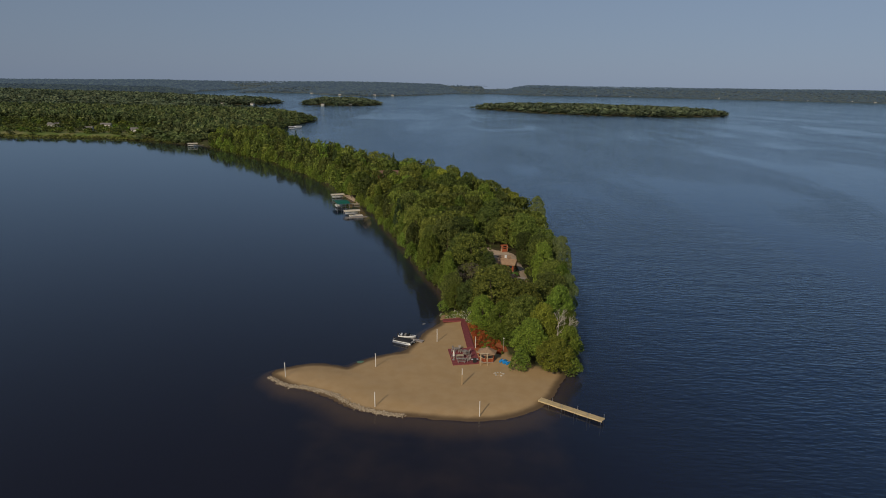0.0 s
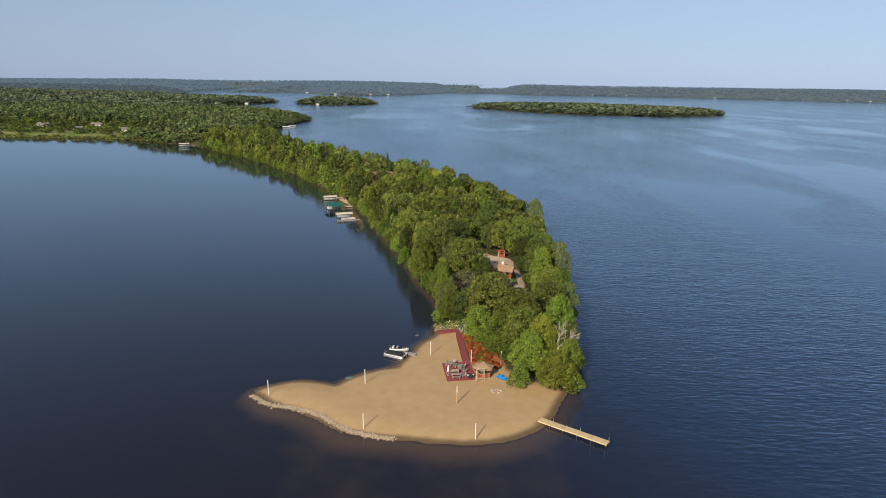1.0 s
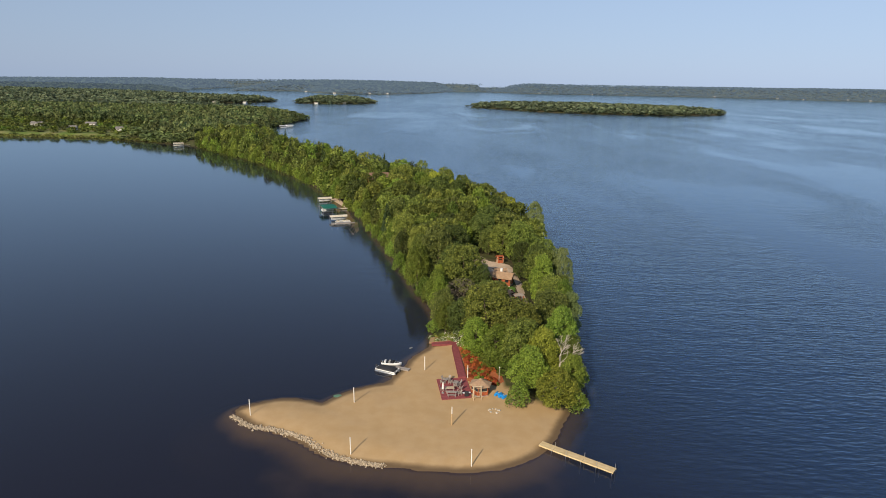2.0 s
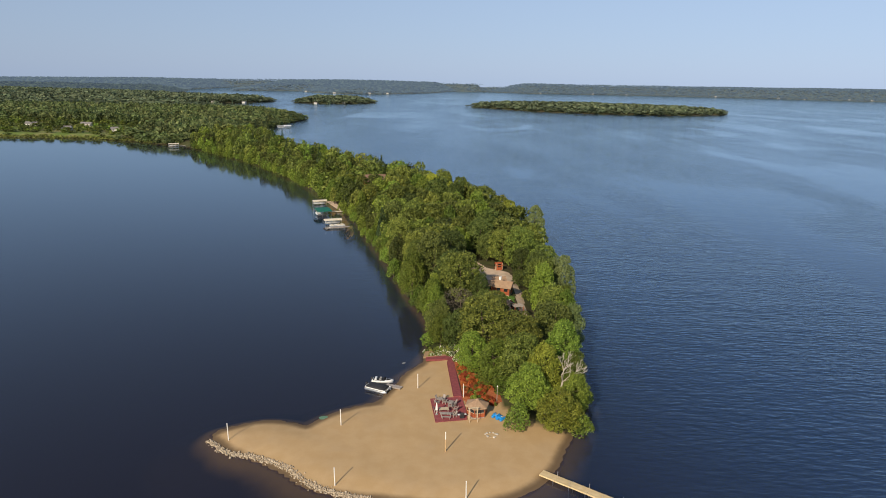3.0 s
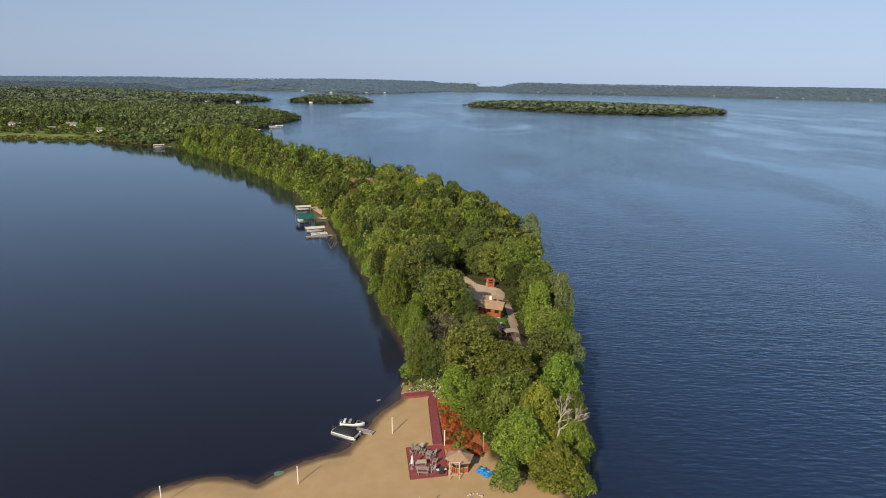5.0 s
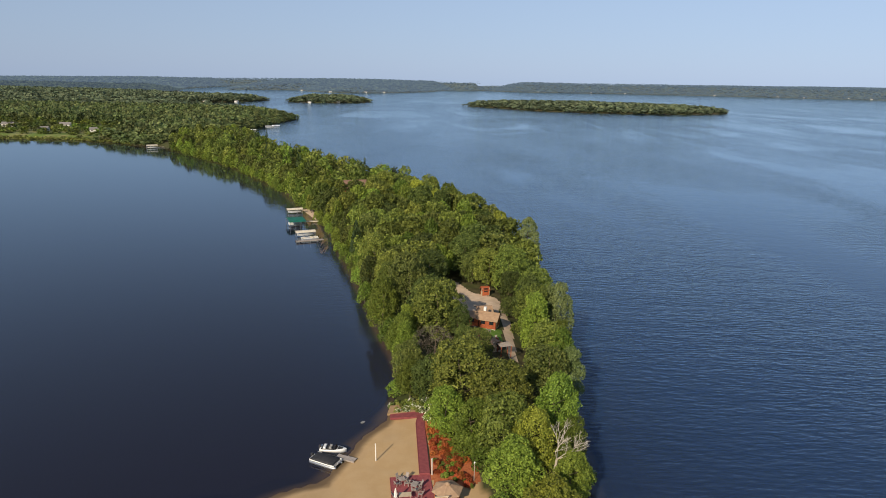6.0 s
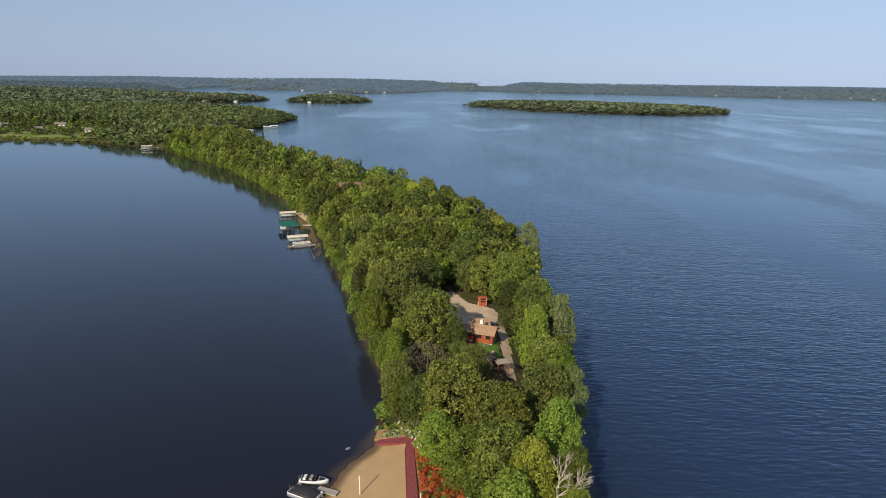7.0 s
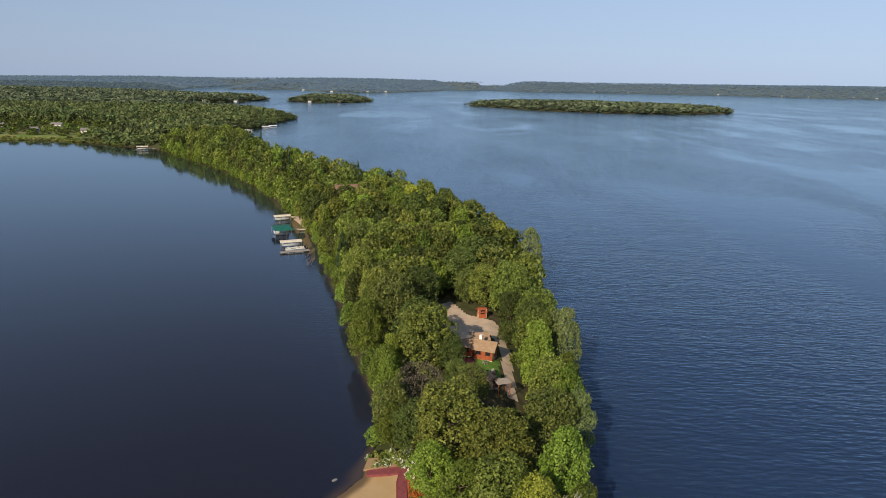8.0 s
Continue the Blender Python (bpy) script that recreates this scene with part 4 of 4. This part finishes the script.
def swing_frame(x, y, turn):
    ob = thing("swing_frame", pose(x, y, ground_z(x, y), 0, 0, turn), "tall cream-painted timber swing frame", "swing")
    for sx in (-0.75, 0.75):
        for sy in (-0.35, 0.35):
            part("leg", Shape().tube((sx, sy * 1.5, -0.1), (sx, sy * 0.3, 2.6), 0.06, 0.06, 6), CREAM, ob)
        part("brace", Shape().box(sx, 0, 0.9, 0.07, 0.75, 0.09), CREAM, ob)
    part("crossbar", Shape().box(0, 0, 2.55, 1.9, 0.12, 0.14), CREAM, ob)
    part("seat", Shape().box(0, 0, 0.5, 1.1, 0.4, 0.06), CREAM, ob)
    for sx in (-0.5, 0.5):
        part("rope", Shape().tube((sx, 0, 0.55), (sx, 0, 2.55), 0.02, 0.02, 5), CREAM, ob)


swing_frame(10.4, 116.35, 5)


def pedal_boat(x, y, turn):
    ob = thing("pedal_boat", pose(x, y, ground_z(x, y), 0, 0, turn) @ Matrix.Diagonal((0.78, 0.78, 0.78, 1)), "bright blue plastic pedal boat pulled up on the sand", "boat")
    for side in (-1, 1):
        rings = [[(t * 2.1, side * 0.48 + w * a, b) for a, b in ((-0.3, 0.02), (0.3, 0.02), (0.34, 0.34), (0.2, 0.42), (-0.2, 0.42), (-0.34, 0.34))] for t, w in ((-0.5, 0.7), (-0.4, 1), (0.3, 1), (0.46, 0.6), (0.5, 0.1))]
        part("hull", Shape().rings(rings), BLUE, ob, "", True)
    part("seat", Shape().box(-0.35, 0, 0.36, 0.5, 1.1, 0.3, bevel=0.08), BLUE, ob)
    part("footwell", Shape().box(0.25, 0, 0.36, 0.5, 0.5, 0.08), WHITE, ob, "pale footwell")
    return ob


pedal_boat(14.7, 117.9, 62)
pedal_boat(15.5, 117.0, 48)


def fire_ring(x, y, r, count):
    rr = np.random.RandomState(8)
    ob = thing("fire_ring", pose(x, y, ground_z(x, y)), "ring of pale boulders round an open fire place", "fire pit")
    part("ashes", Shape().slab([(0.8 * r * math.cos(k * 0.628), 0.8 * r * math.sin(k * 0.628)) for k in range(10)], -0.2, 0.03), POSTLOW, ob, "ash-covered sand")
    for k in range(count):
        a = k * 6.283 / count
        s = rr.uniform(0.09, 0.25)
        a += rr.uniform(-0.2, 0.2)
        far = r * rr.uniform(0.85, 1.12)
        rings = [[((far * math.cos(a) + s * w * math.cos(j * 1.047 + k)), (far * math.sin(a) * 0.8 + s * w * math.sin(j * 1.047 + k)), s * h) for j in range(6)] for w, h in ((0.8, -0.3), (1.0, 0.3), (0.85, 0.8), (0.4, 1.0))]
        part("stone", Shape().rings(rings), STONE, ob)


fire_ring(13.1, 111.6, 0.95, 11)


# ---- patio furniture ----
def adirondack_chair():
    ob = thing("patio_chair", pose(0, 0, 0), "grey slatted wooden patio chair", "chair", "chairs on the patio")
    for k in range(4):
        part("seat_slat", Shape().box(-0.22 + k * 0.15, 0, 0.36 - 0.02 * k, 0.13, 0.55, 0.03), GREYWOOD, ob)
    for k in range(5):
        part("back_slat", Shape().add([(-0.28, -0.27 + k * 0.11, 0.34), (-0.28, -0.175 + k * 0.11, 0.34), (-0.58, -0.175 + k * 0.11, 1.0), (-0.58, -0.27 + k * 0.11, 1.0),
                                       (-0.25, -0.27 + k * 0.11, 0.34), (-0.25, -0.175 + k * 0.11, 0.34), (-0.55, -0.175 + k * 0.11, 1.0), (-0.55, -0.27 + k * 0.11, 1.0)],
                                      [(0, 1, 2, 3), (7, 6, 5, 4), (0, 4, 5, 1), (1, 5, 6, 2), (2, 6, 7, 3), (3, 7, 4, 0)]), GREYWOOD, ob)
    for sy in (-0.33, 0.33):
        part("armrest", Shape().box(0, sy, 0.55, 0.7, 0.12, 0.03), GREYWOOD, ob)
        for sx in (-0.28, 0.28):
            part("leg", Shape().box(sx, sy, 0, 0.08, 0.05, 0.55), GREYWOOD, ob)
    return ob


def patio_table(x, y, z, turn, lx, ly, top, label):
    ob = thing("patio_table", pose(x, y, z, 0, 0, turn), label, "table")
    for k in range(5):
        part("top_board", Shape().box(0, (k - 2) * ly / 5, 0.70, lx, ly / 5 - 0.015, 0.04), top, ob)
    for sx in (-1, 1):
        for sy in (-1, 1):
            part("leg", Shape().box(sx * (lx / 2 - 0.15), sy * (ly / 2 - 0.1), 0, 0.07, 0.07, 0.7), GREYWOOD, ob)
    return ob


def bench(x, y, z, turn, lx):
    ob = thing("patio_bench", pose(x, y, z, 0, 0, turn), "grey wooden bench beside the patio table", "bench")
    part("seat", Shape().box(0, 0, 0.42, lx, 0.35, 0.05, bevel=0.01), GREYWOOD, ob)
    for sx in (-1, 1):
        part("leg", Shape().box(sx * (lx / 2 - 0.2), 0, 0, 0.07, 0.3, 0.42), GREYWOOD, ob)


PZ = max(ground_z(x, y) for x, y in ((3.0, 124.4), (3.7, 115.9), (9.3, 116.8), (9.4, 120.0), (9.0, 125.0))) + 0.05
chair = adirondack_chair()
chair.matrix_basis = pose(4.1, 122.5, PZ, 0, 0, 40)
for x, y, turn in ((4.4, 123.7, -40), (5.4, 123.8, -120), (5.6, 122.6, 160), (6.1, 122.6, -20), (7.4, 122.2, 190), (6.6, 120.9, 85), (7.2, 121.2, 120), (7.5, 120.0, 170), (6.9, 118.4, 150), (7.1, 117.8, 200), (3.9, 119.6, 0)):
    copy_thing(chair, pose(x, y, PZ, 0, 0, turn))
patio_table(4.85, 123.1, PZ, 20, 0.9, 0.9, GREYWOOD, "low square grey wooden table among chairs")
patio_table(6.7, 121.8, PZ, 70, 1.3, 0.9, GREYWOOD, "grey wooden patio table with chairs round it")
patio_table(5.3, 119.4, PZ, 4, 1.8, 1.0, CREAM, "cream-topped long patio table")
patio_table(5.6, 117.7, PZ, -4, 1.9, 0.8, GREYWOOD, "long weathered grey picnic table")
bench(5.3, 118.5, PZ, 2, 1.7)
bench(5.6, 116.95, PZ, -4, 1.7)


def closed_umbrella(x, y, z):
    ob = thing("patio_umbrella", pose(x, y, z), "white patio umbrella folded shut on its pole", "umbrella")
    part("base", Shape().tube((0, 0, 0), (0, 0, 0.1), 0.28, 0.25, 12), GREYDECK, ob)
    part("pole", Shape().tube((0, 0, 0.1), (0, 0, 2.4), 0.03, 0.03), POST, ob)
    part("canopy", Shape().rings([[(r * (1 + 0.25 * (k % 2)) * math.cos(k * 0.524), r * (1 + 0.25 * (k % 2)) * math.sin(k * 0.524), h) for k in range(12)] for r, h in ((0.2, 0.95), (0.16, 1.5), (0.08, 2.2), (0.02, 2.35))]), POST, ob, "folded off-white cloth")


closed_umbrella(3.95, 118.6, PZ)


def grill(x, y, z, turn):
    ob = thing("barbecue_grill", pose(x, y, z, 0, 0, turn), "black barbecue grill with pale side shelves", "grill")
    part("cabinet", Shape().box(0, 0, 0.1, 0.7, 0.5, 0.65, bevel=0.02), BLACK, ob)
    part("lid", Shape().rings([[(x2, 0.28 * math.cos(k * 0.449), 0.78 + 0.3 * math.sin(k * 0.449)) for k in range(8)] for x2 in (-0.36, 0.36)]), BLACK, ob)
    for sx in (-0.58, 0.58):
        part("side_shelf", Shape().box(sx, 0, 0.76, 0.42, 0.45, 0.04), WHITE, ob)
    for sx in (-0.3, 0.3):
        part("wheel", Shape().tube((sx - 0.03, 0.2, 0.1), (sx + 0.03, 0.2, 0.1), 0.1, 0.1, 10), BLACK, ob)


grill(8.45, 117.2, PZ, 10)


# ---- house, yard and drive in the woods ----
def surface(name, outline, z_over, material, label, category):
    """A thin sheet draped over sloping ground, following its height."""
    o = np.array(outline, dtype=float)
    lo, hi = o.min(0), o.max(0)
    g = 0.5
    xs, ys = np.arange(lo[0], hi[0] + g, g), np.arange(lo[1], hi[1] + g, g)
    gx, gy = np.meshgrid(xs, ys)
    q = np.stack([gx.ravel(), gy.ravel()], 1)
    z = height(q) + z_over
    inside = (sd_poly(q, o) > -0.15).reshape(gx.shape)
    i = np.arange(len(q)).reshape(gx.shape)
    ok = inside[:-1, :-1] & inside[:-1, 1:] & inside[1:, 1:] & inside[1:, :-1]
    f = np.stack([i[:-1, :-1], i[:-1, 1:], i[1:, 1:], i[1:, :-1]], -1)[ok]
    me = bpy.data.meshes.new(name)
    used = np.unique(f)
    back = np.full(len(q), -1)
    back[used] = np.arange(len(used))
    me.from_pydata(np.column_stack([q, z])[used].tolist(), [], back[f].tolist())
    me.materials.append(material)
    tagged(new(name, me), label, category, kind="structure")


surface("mulch_bed", [(9.1, 125.1), (9.5, 121.2), (13.2, 121.6), (16.4, 122.6), (16.8, 126.6), (14.6, 131.0), (12.4, 136.0), (10.6, 141.0), (8.95, 142.0), (8.60, 139.2)], 0.05, MULCH, "planting bed of orange-red bark mulch", "flower bed")
surface("gravel_yard", [(16.4, 206), (18.9, 208), (22.2, 198.5), (28.6, 194.4), (29.6, 188), (29.8, 180), (29.2, 171), (28.4, 160.5), (26.1, 160.5), (26.9, 172), (27.4, 181), (26, 186), (17.2, 182), (17, 194)], 0.06, GRAVEL, "pale gravel yard and drive in the woods", "drive")
surface("lawn", [(21.8, 165.2), (26.0, 165.2), (26.6, 173.6), (21.6, 173.6)], 0.06, LAWN, "small mown green lawn in front of the cabin", "lawn")
surface("red_walk", [(19.9, 165), (21.6, 165), (21.4, 174), (19.4, 174)], 0.07, PAVER, "maroon paved walk leading to the cabin", "path")
surface("shore_track", [(-44.5, 329), (-39.5, 331), (-33, 305), (-26, 281), (-24.5, 272), (-27.5, 271), (-31, 286), (-38, 310)], 0.10, GRAVEL, "strip of bare sand along the shore behind docks", "path")


def cabin(name, x, y, z, turn, lx, ly, wall_h, rise, label, wall=None, roof=None, windows=2, over=0.5, chimney=False):
    """A gabled building, its ridge along its local x."""
    wall, roof = wall or REDWOOD, roof or SHINGLE
    ob = thing(name, pose(x, y, z, 0, 0, turn), label, "house")
    hx, hy, t = lx / 2, ly / 2, 0.2
    part("foundation", Shape().box(0, 0, -1.2, lx - 0.1, ly - 0.1, 1.3), STONE, ob)
    for sy in (-1, 1):
        w2 = part("wall", Shape().box(0, sy * (hy - t / 2), 0.1, lx, t, wall_h), wall, ob)
        for k in range(windows):
            cx = (k + 0.5) / windows * lx - hx
            win = part("window", Shape().box(cx, sy * (hy + 0.02), 1.0, 1.1, 0.06, 1.15), REDWOOD, w2, "wood-framed window")
            win.parent = w2
            part("pane", Shape().box(cx, sy * (hy + 0.045), 1.1, 1.0, 0.04, 1.0), GLASS, w2, "dark glass")
    for sx in (-1, 1):
        v = [(sx * hx, -hy + t, 0.1), (sx * hx, hy - t, 0.1), (sx * hx, hy - t, wall_h + 0.1), (sx * hx, 0, wall_h + rise), (sx * hx, -hy + t, wall_h + 0.1)]
        v += [(a - sx * t, b, c) for a, b, c in v]
        g = part("gable_wall", Shape().add(v, [(0, 1, 2, 3, 4), (9, 8, 7, 6, 5)] + [(i, i + 5, (i + 1) % 5 + 5, (i + 1) % 5) for i in range(5)]), wall, ob)
        part("window", Shape().box(sx * (hx + 0.02), 0.2, 1.0, 0.06, 1.4, 1.2), GLASS, g, "dark window")
        part("door", Shape().box(sx * (hx + 0.02), -hy * 0.55, 0.1, 0.06, 0.9, 2.05), CREAM, g, "cream door")
    for sy in (-1, 1):
        slope = rise / hy
        courses = 5
        for c in range(courses):
            y0, y1 = (hy + over) * c / courses, (hy + over) * (c + 1) / courses
            z0, z1 = wall_h + 0.15 + rise - y0 * slope, wall_h + 0.15 + rise - y1 * slope
            ax = hx + over
            up = 0.03
            v = [(-ax, sy * y0, z0), (ax, sy * y0, z0), (ax, sy * y1, z1 + up), (-ax, sy * y1, z1 + up)]
            v += [(a, b, h - 0.14) for a, b, h in v]
            part("roof_course", Shape().add(v, [(0, 1, 2, 3), (7, 6, 5, 4), (0, 4, 5, 1), (1, 5, 6, 2), (2, 6, 7, 3), (3, 7, 4, 0)]), roof, ob, "shingled roof course")
    part("ridge_cap", Shape().box(0, 0, wall_h + rise + 0.06, lx + 2 * over, 0.3, 0.12), roof, ob)
    if chimney:
        part("chimney", Shape().box(-hx * 0.6, hy * 0.3, wall_h + rise * 0.4, 0.6, 0.6, rise * 0.6 + 1.0), WHITE, ob, "white-painted chimney")
    return ob


HZ = ground_z(23, 176)
cabin("log_cabin", 23.9, 174.9, HZ, -22, 3.9, 3.7, 2.3, 1.0, "red-stained wooden cabin with a tan shingle roof", chimney=True)
cabin("garage", 23.2, 180.0, HZ, 4, 2.9, 3.4, 2.3, 0.6, "low outbuilding with a tan shingle roof", windows=1)
cabin("side_wing", 20.2, 176.6, HZ, -6, 2.6, 3.4, 2.1, 0.8, "low shaded wing of the cabin with a tan roof", windows=1, over=0.3)
cabin("garden_shed", 25.4, 196.8, ground_z(25.4, 196.8), 10, 1.9, 1.7, 1.6, 0.6, "small red wooden shed at the yard's edge", roof=REDWOOD, windows=1, over=0.2)
cabin("timber_shelter", 23.2, 162.8, ground_z(23.2, 162.8), -62, 3.0, 2.1, 1.7, 0.35, "low weathered shelter at the end of the lawn", wall=SCREEN, roof=SHINGLE, windows=1, over=0.2)
cabin("spit_house", -19.5, 341, ground_z(-19.5, 341), 15, 12, 8, 4.2, 3.4, "brown-roofed house half hidden by the woods", wall=REDWOOD, roof=simple("brown_shingles", (0.17, 0.10, 0.07), (0.25, 0.16, 0.11), 0.9, 1.5), windows=3)


def pergola(x, y, turn):
    ob = thing("pergola", pose(x, y, ground_z(x, y), 0, 0, turn), "dark pergola with grey slats beside the drive", "pergola")
    for sx in (-1, 1):
        for sy in (-1, 1):
            part("post", Shape().box(sx * 1.1, sy * 0.9, -0.3, 0.12, 0.12, 2.6), REDWOOD, ob)
        part("beam", Shape().box(sx * 1.1, 0, 2.3, 0.1, 2.2, 0.16), REDWOOD, ob)
    for k in range(9):
        part("slat", Shape().box(0, -1.0 + k * 0.25, 2.46, 2.7, 0.08, 0.1), GREYWOOD, ob)


pergola(25.4, 161.0, 15)
fire_ring(24.2, 153.2, 1.5, 16)
for x, y, turn in ((23.4, 171.2, 30), (24.6, 167.2, -80)):
    c = copy_thing(chair, pose(x, y, ground_z(x, y) + 0.06, 0, 0, turn))
    tagged(c, "pale wooden lawn chair on the grass", group="chairs on the lawn")


# ---- docks and boat lifts along the far shores ----
def boat_lift(x, y, turn, lx, ly, canopy, label, z=2.6, boat=True):
    ob = thing("boat_lift", pose(x, y, 0, 0, 0, turn), label, "boat lift")
    hx, hy = lx / 2, ly / 2
    for sx in (-1, -0.33, 0.33, 1):
        for sy in (-1, 1):
            part("leg", Shape().tube((sx * hx * 0.92, sy * hy * 0.85, -2.0), (sx * hx * 0.92, sy * hy * 0.85, z), 0.07, 0.07, 6), ALU, ob)
    rings = [[(sx * hx, w * hy, h) for w, h in ((-1, z - 0.25), (-0.7, z + 0.2), (0, z + 0.42), (0.7, z + 0.2), (1, z - 0.25), (0.65, z + 0.1), (0, z + 0.3), (-0.65, z + 0.1))] for sx in (-1, 1)]
    part("canopy", Shape().rings(rings), canopy, ob, "stretched canopy roof")
    for sy in (-1, 1):
        part("cradle_beam", Shape().box(0, sy * hy * 0.4, 0.35, lx * 0.8, 0.15, 0.15), ALU, ob)
    if boat:
        L = lx * 0.8
        rr = [[(t * L, a * w * hy * 0.6, b) for a, b in ((-0.6, 0.5), (0.6, 0.5), (1, 1.1), (0.8, 1.2), (-0.8, 1.2), (-1, 1.1))] for t, w in ((-0.5, 0.9), (0.1, 1), (0.36, 0.6), (0.5, 0.06))]
        part("boat_hull", Shape().rings(rr), WHITE, ob, "white boat hull in the lift")
    return ob


boat_lift(-41.0, 296.5, 22, 6.6, 9.5, GREEN, "boat lift with a dark green canopy at a dock", 2.8)
boat_lift(-45.8, 321.6, 22, 7.0, 2.4, TANCANVAS, "boat lift with a cream canopy at the shore", 2.0)
boat_lift(-34.2, 278.6, 20, 7.6, 2.8, TANCANVAS, "boat lift with a cream canopy beside the green one", 2.0)
pontoon_boat(-31.8, 273.6, 22, 6.8, False)
dock("shore_dock", (-26.5, 271.8), (-36.0, 268.4), 1.5, 0.6, "grey wooden dock beside moored pontoon boats", 4, GREYWOOD, False)
dock("shore_dock", (-32.5, 303.0), (-44.5, 302.2), 1.4, 0.6, "pale wooden dock beside the green boat lift", 4, TANCANVAS, False)
boat_lift(-208.5, 580.5, 25, 8.5, 3.6, TANCANVAS, "boat lift with a cream canopy below the woods", 2.6)
for x, y, turn in ((-157, 697, 10), (-168, 760, -20), (-163, 818, 15), (-158, 832, 15), (-150, 668, 20)):
    boat_lift(x, y, turn, 9.5, 4.2, WHITE, "boat lift with a white canopy below the woods", 2.8)
dock("shore_dock", (-201, 587), (-212, 577), 1.6, 0.6, "pale dock at the wooded mainland shore", 3, TANCANVAS, False)


# ---- houses across the water ----
GREYROOF = simple("grey_shingles", (0.16, 0.15, 0.14), (0.26, 0.24, 0.22), 0.9, 0.6)
PALEWALL = simple("pale_siding", (0.60, 0.58, 0.53), (0.74, 0.72, 0.67), 0.75, 0.5)
for x, y, turn, lx, wall, roof in ((-356, 692, 10, 9, PALEWALL, GREYROOF), (-360, 742, -8, 12, PALEWALL, GREYROOF), (-306, 690, 20, 8, PALEWALL, GREYROOF), (-352, 800, 30, 12, REDWOOD, GREYROOF), (-415, 735, 5, 11, PALEWALL, GREYROOF)):
    cabin("lake_house", x, y, ground_z(x, y), turn, lx, 6.5, 2.7, 1.8, "small lake house at the edge of the meadow", wall=wall, roof=roof)
fr = np.random.RandomState(31)
for x, y in ((2840, 3990), (2790, 4030), (2890, 3960), (2560, 4130), (2440, 4230), (2100, 4420), (1500, 4500), (1250, 4470), (860, 4360), (-120, 3110), (-200, 3045), (-360, 3030), (-540, 3340), (-850, 2480), (-770, 2240), (-250, 1702), (-180, 1722), (-420, 1650), (-480, 1600), (-400, 1745)):
    s = float(inland(np.array([[x, y]], float))[0])
    k = 1.1 if y > 2400 else 0.8
    h = cabin("far_house", x, y, max(0.3, ground_z(x, y)), fr.uniform(-25, 25), 11 * k, 8 * k, 2.6 * k, 1.8 * k, "pale house on the distant shore", wall=PALEWALL, roof=GREYROOF)
